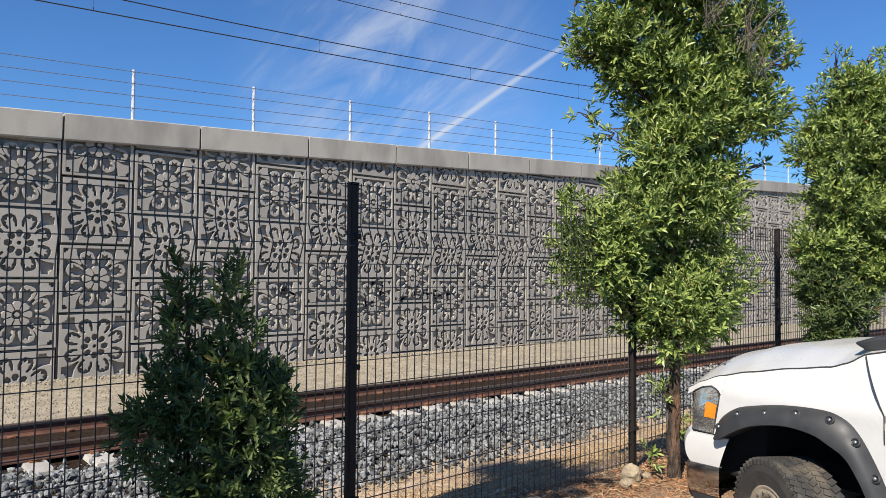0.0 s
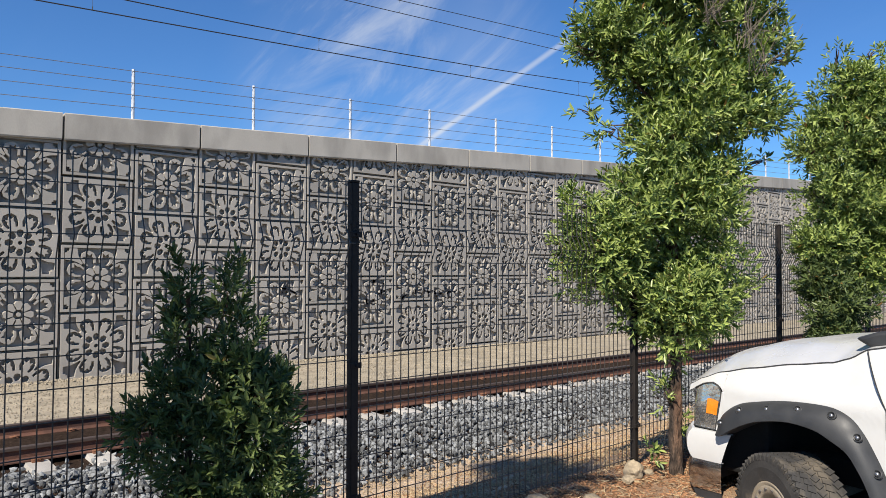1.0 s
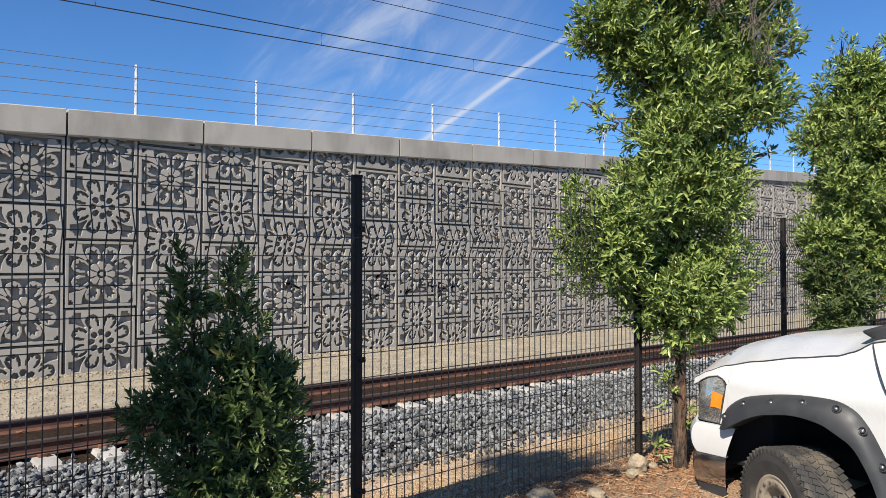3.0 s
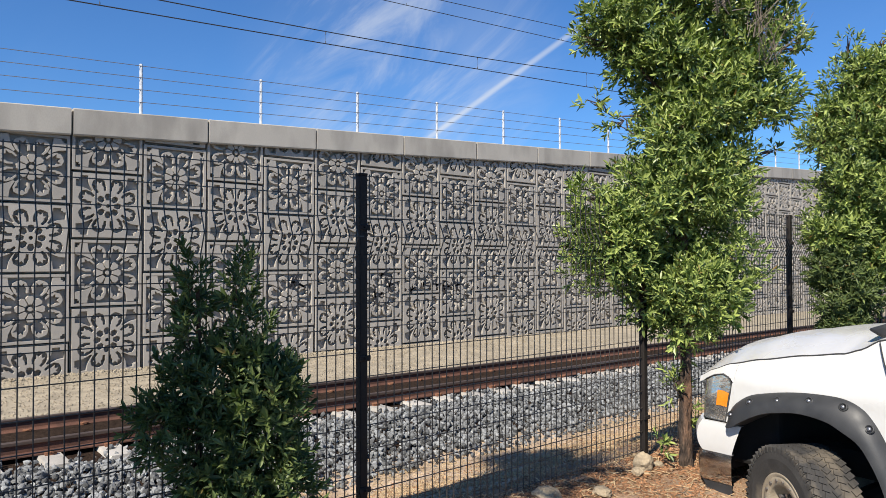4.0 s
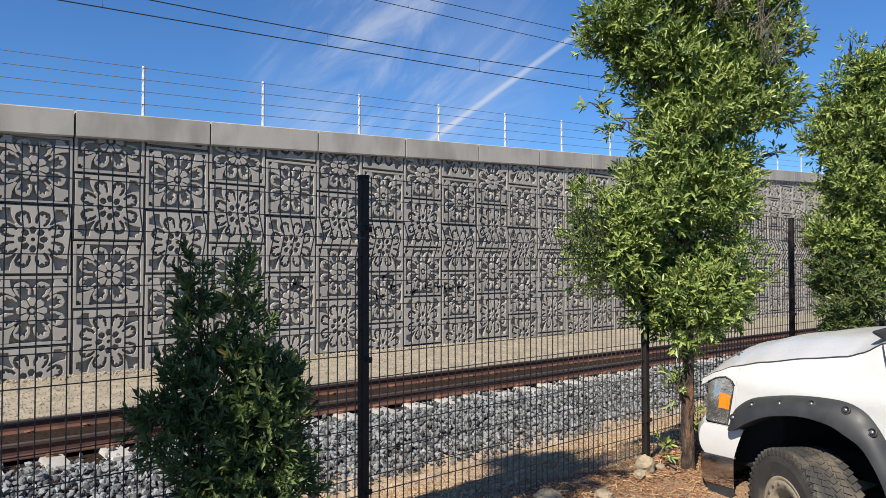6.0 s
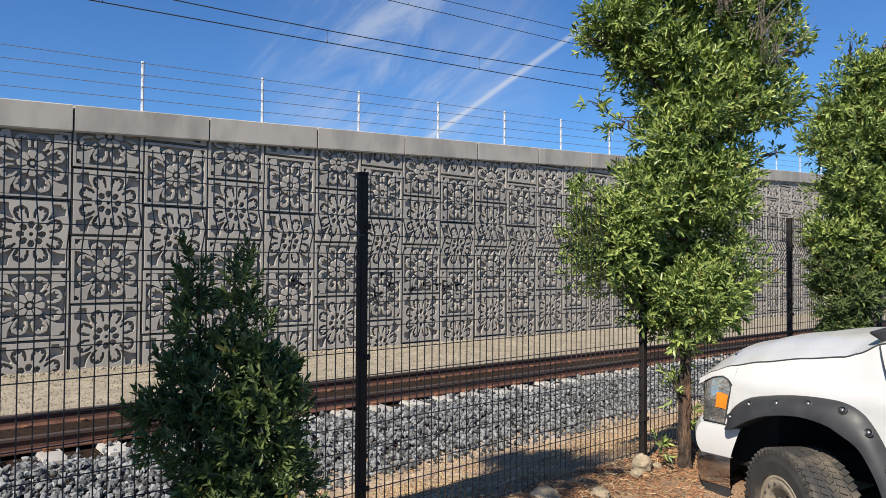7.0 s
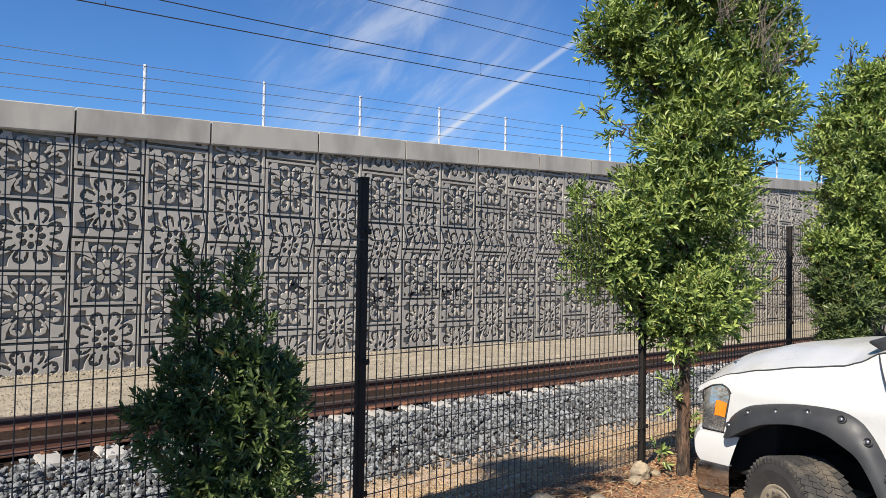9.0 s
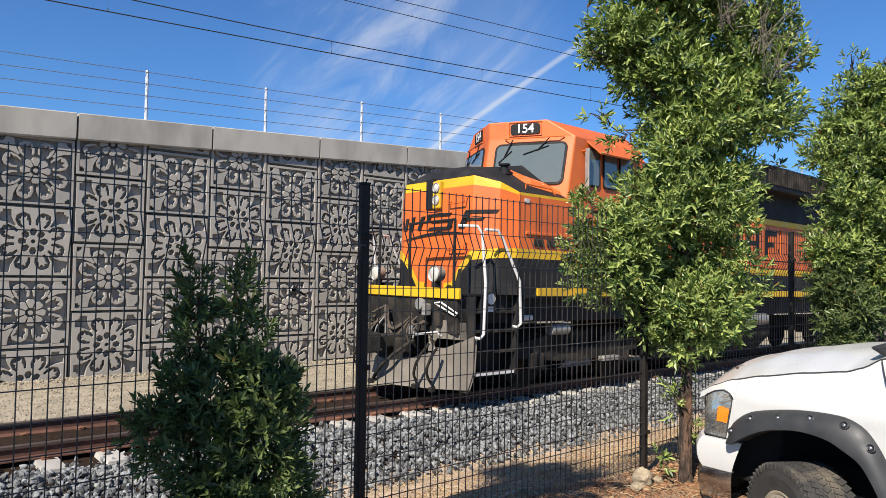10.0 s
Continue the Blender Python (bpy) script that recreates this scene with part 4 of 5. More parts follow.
        part("turn_signal", grid(bmesh.new(), am), AMBER, lamp, "amber turn signal lens", smooth=True)
        ya, yb = sorted((sgn * (flank_y(0.62) - 0.03), sgn * (flank_y(0.62) - 0.004)))
        part("fender_tip", prismed([(0.596, 0.79), (0.658, 0.80), (0.622, 0.98), (0.612, 1.055), (0.596, 1.055)], ya, yb, "y", 0.003), WHITE, t)
        for zc, r, wy in ((1.00, 0.062, 0.74), (0.87, 0.058, 0.74)):
            bm = lathe(bmesh.new(), [(0.01, 0.0), (r * 0.5, 0.004), (r * 0.9, 0.02), (r, 0.03), (r + 0.008, 0.028)], 20, "x")
            part("reflector", bm, CHROME, lamp, smooth=True, m=pose(0.875, sgn * wy, zc, 0, 0, sgn * 35))
        part("lamp_rim", tube(bmesh.new(), [rows[0][k] for k in range(12, -1, -2)] + [r[0] for r in rows] + [rows[-1][k] for k in range(0, 13)], 0.0055, 5), SEAM, lamp)
    # bumper: painted upper cap, chrome face, dark valance
    def lip(z0, z1, out, name, mat, label, soft):
        rows = []
        n = 9
        for i in range(n):
            v = i / (n - 1)
            z = z0 + (z1 - z0) * v
            bulge = out * (1 - abs(2 * v - 1) ** soft)
            row = []
            for k in range(41):
                q = -1 + 2 * k / 40
                a = abs(q)
                y = q * 0.985
                u = 0.965 - 0.05 * a ** 2 - 0.12 * max(0, (a - 0.72) / 0.28) ** 2.2 + bulge
                if a > 0.99:
                    u = 0.79
                row.append((u, y * (1 + bulge * 0.25), z))
            for e, s in ((0, -1), (-1, 1)):
                uu, yy, zz = row[e]
                row[e] = (0.80 + bulge, yy, zz)
            ue = 0.60 - (0.07 * v if name == "bumper_cap" else 0.0)
            row = [(ue, row[0][1] * 0.985, z)] + row + [(ue, row[-1][1] * 0.985, z)]
            rows.append(row)
        bm = grid(bmesh.new(), rows)
        for edge, zz in ((rows[-1], z1), (rows[0], z0)):
            inner = [(u - 0.10 if 2 < k < len(edge) - 3 else u, y * (0.92 if 2 < k < len(edge) - 3 else 0.97), zz) for k, (u, y, z) in enumerate(edge)]
            grid(bm, [edge, inner])
        return part(name, bm, mat, t, label, smooth=True)
    lip(0.60, 0.795, 0.035, "bumper_cap", WHITE, "white painted upper bumper", 2.6)
    lip(0.41, 0.597, 0.02, "bumper", CHROME, "chrome lower bumper", 3.5)
    lip(0.30, 0.405, -0.02, "valance", FLARE, "black air dam", 2)
    # flares over the arches, with bolts
    for axle in (0.0, -3.57):
        for sgn in (1, -1):
            rows = []
            outer, inner = smooth_line(FLARE_OUT, 40), smooth_line(FLARE_IN, 40)
            for o, q in zip(outer, inner):
                row = []
                for f, yy in ((0.0, 0.86), (0.0, 1.045), (0.05, 1.060), (0.38, 1.056), (0.66, 1.034), (0.86, 1.006), (0.97, 0.985), (1.0, 0.968)):
                    p = q.lerp(o, f)
                    row.append((axle + p.x, sgn * (yy - 0.09 * max(0, p.x - 0.42)), p.y))
                rows.append(row)
            fl = part("fender_flare", grid(bmesh.new(), rows), FLARE, t, "matt black riveted fender flare", smooth=True)
            for bu, bz in ((0.575, 0.872), (0.440, 0.975), (0.262, 1.012), (0.075, 1.042), (-0.112, 1.040), (-0.245, 0.945), (-0.340, 0.775), (-0.395, 0.58)):
                y2 = 1.030 - 0.09 * max(0, bu - 0.42)
                bm = lathe(bmesh.new(), [(0.012, -0.01), (0.012, 0.003), (0.009, 0.007), (0.004, 0.009), (0.0005, 0.009)], 12, "y")
                at = pose(axle + bu, sgn * y2, bz, 25 if sgn > 0 else 155, 0, 0)
                part("bolt", bm, BOLT, fl, smooth=True, m=at)
                bm = lathe(bmesh.new(), [(0.025, -0.012), (0.024, -0.001), (0.020, 0.002), (0.015, -0.004), (0.013, -0.012)], 14, "y")
                part("washer", bm, FLARE, fl, smooth=True, m=at)
    # wheel wells and undercarriage
    for axle in (0.0, -3.57):
        for sgn in (1, -1):
            bm = bmesh.new()
            rows = []
            for i in range(17):
                q = math.pi * i / 16
                rows.append([(axle + 0.10 + 0.63 * math.cos(q), sgn * y, ARCH_Z - 0.02 + 0.56 * math.sin(q)) for y in (0.50, 0.88)])
            grid(bm, rows)
            part("wheel_well", bm, DARK, t)
        part("axle", tube(bmesh.new(), [(axle, -0.8, 0.42), (axle, 0.8, 0.42)], 0.06, 10), DARK, t)
    part("frame", box(box(bmesh.new(), -4.9, 0.75, 0.36, 0.50, 0.52, 0.68, 0.01), -4.9, 0.75, -0.50, -0.36, 0.52, 0.68, 0.01), DARK, t)
    for sgn in (1, -1):
        pts = []
        for i in range(60):
            q = i / 59 * 2 * math.pi * 5
            pts.append((-0.12 + 0.055 * math.cos(q), sgn * 0.46 + 0.055 * math.sin(q), 0.54 + 0.26 * i / 59))
        part("coil_spring", tube(bmesh.new(), pts, 0.009, 6), STEEL, t, "dusty coil spring", smooth=True)
        part("shock_absorber", tube(bmesh.new(), [(-0.28, sgn * 0.60, 0.40), (-0.33, sgn * 0.56, 0.88)], 0.032, 10), GALV, t, smooth=True)
        part("steering_arm", tube(bmesh.new(), [(-0.36, sgn * 0.3, 0.47), (-0.40, sgn * 0.72, 0.50)], 0.022, 8), GALV, t, smooth=True)
    # wheels: tyre with tread blocks, rim with holes
    tyre = bmesh.new()
    lathe(tyre, [(0.205, -0.120), (0.23, -0.138), (0.31, -0.150), (0.37, -0.142), (0.388, -0.125), (0.390, 0.125), (0.37, 0.142), (0.31, 0.150), (0.23, 0.138), (0.205, 0.120)], 64, "y")
    for k in range(54):
        q = 2 * math.pi * k / 54
        for row, (y0, y1, ph) in enumerate(((-0.145, -0.088, 0), (-0.080, -0.030, 0.5), (-0.022, 0.028, 0), (0.036, 0.084, 0.5), (0.092, 0.145, 0))):
            qq = q + ph * 2 * math.pi / 54
            m = Matrix.Rotation(-qq, 4, "Y") @ Matrix.Translation((0.390, (y0 + y1) / 2, 0)) @ Matrix.Rotation(radians((28, -22, 30, -24, -28)[row]), 4, "X")
            box(tyre, -0.012, 0.008, (y0 - y1) / 2 + 0.002, (y1 - y0) / 2 - 0.002, -0.0185, 0.0185, m=m)
        m = Matrix.Rotation(-q, 4, "Y") @ Matrix.Translation((0.371, 0.141, 0))
        box(tyre, -0.018, 0.012, -0.006, 0.006, -0.012, 0.014, m=m)
    bmesh.ops.scale(tyre, vec=(0.935, 0.96, 0.935), verts=tyre.verts[:])
    me_tyre = bpy.data.meshes.new("tyre")
    bmesh.ops.recalc_face_normals(tyre, faces=tyre.faces)
    tyre.to_mesh(me_tyre)
    me_tyre.materials.append(RUBBER)
    rim = bmesh.new()
    lathe(rim, [(0.208, -0.12), (0.215, -0.11), (0.19, -0.10), (0.188, 0.085), (0.222, 0.116), (0.220, 0.130), (0.206, 0.133), (0.198, 0.124), (0.192, 0.130), (0.150, 0.128), (0.144, 0.118), (0.138, 0.05), (0.095, 0.035), (0.07, 0.035)], 48, "y")
    bmesh.ops.scale(rim, vec=(0.96, 1, 0.96), verts=rim.verts[:])
    me_rim = bpy.data.meshes.new("rim")
    rim.to_mesh(me_rim)
    me_rim.materials.append(STEEL)
    me_rim.polygons.foreach_set("use_smooth", [True] * len(me_rim.polygons))
    for axle in (0.0, -3.57):
        for sgn in (1, -1):
            w = part("wheel", me_rim, None, t, "dusty steel wheel", m=pose(axle + 0.17, sgn * 0.93, 0.379, 0, 0, (0 if sgn > 0 else 180) - (28 if axle == 0 else 0)))
            part("hub", lathe(bmesh.new(), [(0.082, 0.030), (0.070, 0.050), (0.058, 0.085), (0.048, 0.105), (0.040, 0.110), (0.001, 0.110)], 24, "y"), DARK, w, smooth=True)
            part("tyre", me_tyre, None, w, "dusty black all-terrain tyre")
            for k in range(8):
                q = 2 * math.pi * k / 8
                part("lug_nut", tube(bmesh.new(), [(0.085 * math.cos(q), 0.07, 0.085 * math.sin(q)), (0.085 * math.cos(q), 0.10, 0.085 * math.sin(q))], 0.012, 6), BOLT, w)
                for h in (0.1, 0.5):
                    part("stud", tube(bmesh.new(), [(0.165 * math.cos(q + h), 0.11, 0.165 * math.sin(q + h)), (0.165 * math.cos(q + h), 0.138, 0.165 * math.sin(q + h))], 0.0085, 6), BOLT, w)
    # cab, doors, bed
    bm = bmesh.new()
    prof = [(-0.61, 0.45), (-0.61, 1.42), (-0.66, 1.46), (-2.75, 1.46), (-2.75, 0.45)]
    prism(bm, prof, -0.985, 0.985, "y", 0.03)
    cab = part("cab", bm, WHITE, t)
    bm = bmesh.new()
    ring0 = [(-0.62, 0.93), (-2.75, 0.93), (-2.75, -0.93), (-0.62, -0.93)]
    ring1 = [(-1.35, 0.74), (-2.60, 0.74), (-2.60, -0.74), (-1.35, -0.74)]
    A = [bm.verts.new((x, y, 1.39)) for x, y in ring0]
    B = [bm.verts.new((x, y, 1.95)) for x, y in ring1]
    for k in range(4):
        bm.faces.new((A[k], A[(k + 1) % 4], B[(k + 1) % 4], B[k]))
    bm.faces.new(B)
    bmesh.ops.bevel(bm, geom=bm.edges[:], offset=0.05, segments=3, affect="EDGES", profile=0.5)
    part("roof", bm, WHITE, cab, smooth=True)
    for sgn in (1, -1):
        for x0, x1 in ((-1.0, -1.65), (-1.75, -2.50)):
            bm = bmesh.new()
            lo, hi = (-0.06 if x0 == -1.0 else 0.0), (-0.38 if x0 == -1.0 else 0.0)
            pts = [(x0 + 0.18 if x0 == -1.0 else x0, sgn * 0.928, 1.42), (x1, sgn * 0.928, 1.42), (x1, sgn * 0.775, 1.86), (x0 + hi, sgn * 0.775, 1.86)]
            bm.faces.new([bm.verts.new(p) for p in pts])
            r = bmesh.ops.extrude_face_region(bm, geom=bm.faces[:])
            bmesh.ops.translate(bm, vec=(0, -sgn * 0.012, -0.004), verts=[v for v in r["geom"] if isinstance(v, bmesh.types.BMVert)])
            part("side_window", bm, GLASS, cab)
        for x in (-0.70, -1.70):
            part("door_gap", boxed(x - 0.004, x + 0.004, sgn * 0.984, sgn * 0.988, 0.50, 1.38), SEAM, cab)
        part("door_handle", boxed(-1.62, -1.46, sgn * 0.985, sgn * 1.02, 1.18, 1.22, 0.01), CHROME, cab)
        part("mirror", boxed(-1.02, -0.90, sgn * 1.0, sgn * 1.25, 1.45, 1.72, 0.03), FLARE, cab)
        bd = part("badge", boxed(-0.50, -0.385, sgn * 0.984, sgn * 1.004, 1.08, 1.12, 0.003), CHROME, cab, "small chrome badge")
        part("badge_bar", boxed(-0.495, -0.39, sgn * 0.984, sgn * 1.003, 1.035, 1.065), AMBER, bd, "red and black badge bar")
    bm = bmesh.new()
    bm.faces.new([bm.verts.new(p) for p in ((-0.70, 0.80, 1.45), (-0.70, -0.80, 1.45), (-1.30, -0.66, 1.91), (-1.30, 0.66, 1.91))])
    r = bmesh.ops.extrude_face_region(bm, geom=bm.faces[:])
    bmesh.ops.translate(bm, vec=(0.012, 0, 0.016), verts=[v for v in r["geom"] if isinstance(v, bmesh.types.BMVert)])
    part("windscreen", bm, GLASS, cab)
    bedp = part("cargo_bed", prismed([(-2.80, 0.50), (-2.80, 1.36), (-4.95, 1.36), (-4.95, 0.50)], -0.985, 0.985, "y", 0.03), WHITE, t)
    part("bed_floor", boxed(-4.85, -2.9, -0.8, 0.8, 1.355, 1.364), DARK, bedp)
    part("rear_bumper", boxed(-5.10, -4.96, -0.95, 0.95, 0.50, 0.68, 0.03), CHROME, t)


truck()


# ---- locomotive ----
ORANGE = material("orange_locomotive_paint", (0.647, 0.135, 0.022), 0.5, vary=0.08, scale=1.5, fine=40, bump=0.03, stain=(0.385, 0.085, 0.023), stain_amount=0.4, stain_scale=1.1)
YELLOW = material("yellow_locomotive_paint", (0.662, 0.400, 0.012), 0.5, vary=0.08, scale=2, fine=40, bump=0.03, stain=(0.347, 0.216, 0.031), stain_amount=0.35, stain_scale=1.5)
BLACK = material("black_locomotive_paint", (0.010, 0.010, 0.011), 0.7, vary=0.25, scale=2, fine=60, bump=0.05, spec=0.3, stain=(0.06, 0.053, 0.045), stain_amount=0.3, stain_scale=1.3)
GRIME = material("grimy_running_gear", (0.018, 0.016, 0.014), 0.9, vary=0.4, spec=0.2, scale=5, fine=60, bump=0.4, stain=(0.09, 0.075, 0.058), stain_amount=0.4, stain_scale=3)
PLOW = material("dusty_plow_steel", (0.165, 0.143, 0.116), 0.8, vary=0.2, scale=3, fine=60, stain=(0.100, 0.085, 0.069), stain_amount=0.6, stain_scale=2.2)
HOSE = material("worn_rubber_hose", (0.077, 0.058, 0.042), 0.8, vary=0.35, scale=12)
WHITE_RAIL = material("white_handrail_paint", (0.616, 0.608, 0.585), 0.45, vary=0.06, bump=0)
CAB_GLASS = material("cab_glass", (0.11, 0.13, 0.12), 0.04, vary=0.03, bump=0, coat=1.0)
LIT = material("lamp_glass", (0.52, 0.50, 0.45), 0.08, vary=0.03, bump=0, coat=1.0)
LETTER = material("white_numerals", (0.654, 0.654, 0.639), 0.5, vary=0.03, bump=0)
SILVER = material("dull_aluminium", (0.385, 0.370, 0.339), 0.5, 0.6, vary=0.15, scale=6)

SOLE = 1.78


def nose_x(y):
    """How far back the nose front lies at a place across it."""
    a = abs(y)
    return 0.62 if a < 1.0 else 0.62 + (a - 1.0) * 0.62 if a < 1.42 else 0.88 + (a - 1.42) * 2.2


def nose_ring(z, set_back=0.0):
    half = [(0.62 + set_back, 0.0), (0.62 + set_back, 1.0), (0.88 + set_back, 1.42), (1.23, 1.57), (2.75, 1.57)]
    return [(x, y, z) for x, y in half] + [(x, -y, z) for x, y in half[::-1][:-1]]


def loft(bm, rings, caps=(False, True), close=True):
    vs = [[bm.verts.new(p) for p in r] for r in rings]
    n = len(vs[0])
    for A, B in zip(vs, vs[1:]):
        for k in range(n if close else n - 1):
            bm.faces.new((A[k], A[(k + 1) % n], B[(k + 1) % n], B[k]))
    if caps[0]:
        bm.faces.new(vs[0][::-1])
    if caps[1]:
        bm.faces.new(vs[-1])
    return bm


def pane(corners, u0, u1, v0, v1, lift, thick, r=0.0):
    """A rounded plate on a four-cornered face: corners run round from the lower left; u across, v up, in shares of the face."""
    a, b, c, d = [Vector(p) for p in corners]
    n = (b - a).cross(d - a).normalized()

    def at(u, v):
        return a * (1 - u) * (1 - v) + b * u * (1 - v) + c * u * v + d * (1 - u) * v
    w, h = (b - a).length, (d - a).length
    ru, rv = (r / w, r / h) if r else (0, 0)
    pts = []
    for cu, cv, q0 in ((u1 - ru, v0 + rv, -90), (u1 - ru, v1 - rv, 0), (u0 + ru, v1 - rv, 90), (u0 + ru, v0 + rv, 180)):
        for k in range(5 if r else 1):
            q = radians(q0 + 90 * k / 4)
            pts.append(at(cu + ru * math.cos(q), cv + rv * math.sin(q)))
    bm = bmesh.new()
    return loft(bm, [[p + n * lift for p in pts], [p + n * (lift + thick) for p in pts]], (True, True))


def frame_pane(corners, u0, u1, v0, v1, rim, mat_rim, mat, parent, name, lift=0.0, r=0.06, label=""):
    fr = part(name, pane(corners, u0, u1, v0, v1, lift, 0.022, r), mat_rim, parent, label)
    a, b, c, d = [Vector(p) for p in corners]
    ru, rv = rim / (b - a).length, rim / (d - a).length
    part("pane", pane(corners, u0 + ru, u1 - ru, v0 + rv, v1 - rv, lift + 0.012, 0.014, max(r - rim, 0.01)), mat, fr)
    return fr


def numerals(text, size, m, parent, mat):
    cu = bpy.data.curves.new("numerals", "FONT")
    cu.body, cu.size, cu.extrude, cu.align_x, cu.align_y = text, size, 0.003, "CENTER", "CENTER"
    cu.offset = size * 0.012
    tmp = new("numerals_source", cu)
    me = bpy.data.meshes.new_from_object(tmp.evaluated_get(bpy.context.evaluated_depsgraph_get()))
    bpy.data.objects.remove(tmp)
    me.materials.clear()
    me.materials.append(mat)
    return part("numerals", me, None, parent, "number 154", m=m)


def on_face(corners, u, v, lift):
    """The pose of writing at a place on a four-cornered face."""
    a, b, c, d = [Vector(p) for p in corners]
    x = (b - a).normalized()
    n = x.cross(d - a).normalized()
    y = n.cross(x)
    p = a * (1 - u) * (1 - v) + b * u * (1 - v) + c * u * v + d * (1 - u) * v + n * lift
    return Matrix(((x.x, y.x, n.x, p.x), (x.y, y.y, n.y, p.y), (x.z, y.z, n.z, p.z), (0, 0, 0, 1)))


def locomotive():
    t = thing("locomotive", "orange, yellow and black diesel locomotive running on the near track", "locomotive")
    # underframe, walkway edge and front platform
    part("underframe", boxed(0.55, 22.2, -1.35, 1.35, 1.28, SOLE - 0.02, 0.02), BLACK, t)
    part("walkway", boxed(1.35, 21.9, -1.595, 1.595, SOLE - 0.06, SOLE, 0.01), BLACK, t)
    part("front_platform", boxed(0.0, 1.4, -1.36, 1.36, SOLE - 0.04, SOLE + 0.01, 0.01), BLACK, t)
    part("front_sill", boxed(-0.04, 0.03, -1.44, 1.44, SOLE - 0.08, SOLE + 0.10, 0.012), YELLOW, t, "bright yellow front sill")
    for s in (-1, 1):
        part("sill_stripe", boxed(1.70, 21.6, *sorted((s * 1.58, s * 1.61)), SOLE - 0.02, SOLE + 0.13, 0.006), YELLOW, t, "yellow walkway edge")
    part("end_beam", boxed(0.0, 0.30, -1.36, 1.36, 1.10, SOLE - 0.05, 0.02), GRIME, t)
    # nose in painted bands: the front rises to the middle, the sides fall away in a hip
    def crown(ring, mid, side):
        return [(x, y, mid if x < 0.8 else side + (mid - side) * 0.55 if x < 1.0 else side) for x, y, z in ring]
    r_low, r_top = crown(nose_ring(0, 0.02), 3.72, 3.55), crown(nose_ring(0, 0.04), 3.89, 3.60)
    nose = part("nose", loft(bmesh.new(), [nose_ring(SOLE), nose_ring(3.35, 0.01), r_low]), ORANGE, t, "orange wide nose")
    for s in (-1, 1):
        line = [(y, z) for y, z in ((0.28, SOLE + 0.01), (0.48, SOLE + 0.02), (0.70, 2.10), (1.0, 2.38), (1.42, 2.42), (1.57, 2.43))]
        pts = [(nose_x(y) - 0.012, s * (y + (0.012 if y > 1.3 else 0)), z) for y, z in line] + [(2.74, s * 1.582, 2.43)]
        part("nose_skirt", grid(bmesh.new(), [[(x, y, SOLE) for x, y, z in pts], pts]), BLACK, t, "black lower nose")
        part("nose_band", grid(bmesh.new(), [[(x - 0.003, y + s * 0.003, z) for x, y, z in pts], [(x - 0.003, y + s * 0.003, z + 0.17) for x, y, z in pts]]), YELLOW, t, "yellow nose stripe")
        # upright edge bead, sill step and door seam on the nose side
        part("edge_bead", tube(bmesh.new(), [(1.23, s * 1.572, 2.45), (1.23, s * 1.572, 3.58)], 0.014, 6), ORANGE, nose)
        part("panel_seam", boxed(1.75, 1.765, s * 1.568, s * 1.576, 2.62, 3.56), GRIME, nose)
    part("nose_crown_band", loft(bmesh.new(), [r_low, r_top], (False, False)), YELLOW, t, "yellow stripe over the nose")
    r_ridge = [(1.02, 0.0, 4.14), (0.86, 0.52, 4.12), (1.05, 0.66, 4.10), (1.40, 0.70, 4.16), (2.50, 0.70, 4.34)]
    r_ridge = r_ridge + [(x, -y, z) for x, y, z in r_ridge[::-1][:-1]]
    r_ridge[0] = (0.82, 0.0, 4.12)
    part("nose_top", loft(bmesh.new(), [[(x + 0.003, y * 0.998, z + 0.004) for x, y, z in r_top], r_ridge]), BLACK, t, "black anti-glare nose top")
    # dark notch at each side of the front
    for s in (-1, 1):
        part("platform_cowling", loft(bmesh.new(), [[(0.55, s * 0.60, SOLE), (0.75, s * 1.40, SOLE), (1.4, s * 1.46, SOLE), (1.4, s * 0.60, SOLE)],
                                                   [(0.58, s * 0.72, 2.22), (0.88, s * 1.30, 2.26), (1.4, s * 1.44, 2.26), (1.4, s * 0.72, 2.26)]]), BLACK, t)
    # headlights
    part("lamp_recess", boxed(0.60, 0.66, 0.06, 0.30, 3.34, 3.92, 0.01), BLACK, t, "dark recess beside the headlights")
    hl = part("headlight_housing", boxed(0.555, 0.66, -0.17, 0.05, 3.34, 3.86, 0.025), YELLOW, t)
    for z in (3.50, 3.73):
        lens = part("headlight", lathe(bmesh.new(), [(0.001, -0.030), (0.05, -0.024), (0.07, -0.008), (0.082, 0.0), (0.09, 0.0), (0.09, 0.02)], 24, "x"), LIT, hl, "round headlight lens", smooth=True, m=pose(0.55, -0.06, z))
        part("rim", tube(bmesh.new(), [(-0.004, 0.088 * math.cos(q), 0.088 * math.sin(q)) for q in [2 * math.pi * k / 24 for k in range(25)]], 0.012, 6), SILVER, lens)
    for y in (-0.58, 1.24):
        dl = part("ditch_light", lathe(bmesh.new(), [(0.13, 0.16), (0.15, 0.10), (0.15, -0.02), (0.14, -0.03), (0.12, -0.01), (0.10, -0.005), (0.001, -0.02)], 24, "x"), SILVER, t, "round ditch light", smooth=True, m=pose(0.13, y, 2.12))
        part("lens", lathe(bmesh.new(), [(0.118, -0.012), (0.08, -0.03), (0.001, -0.036)], 20, "x"), LIT, dl, smooth=True)
        part("bracket", boxed(-0.02, 0.14, -0.05, 0.05, -0.33, -0.12, 0.01), BLACK, dl)
    # company mark on the nose, as plain shapes
    fz = 2.72
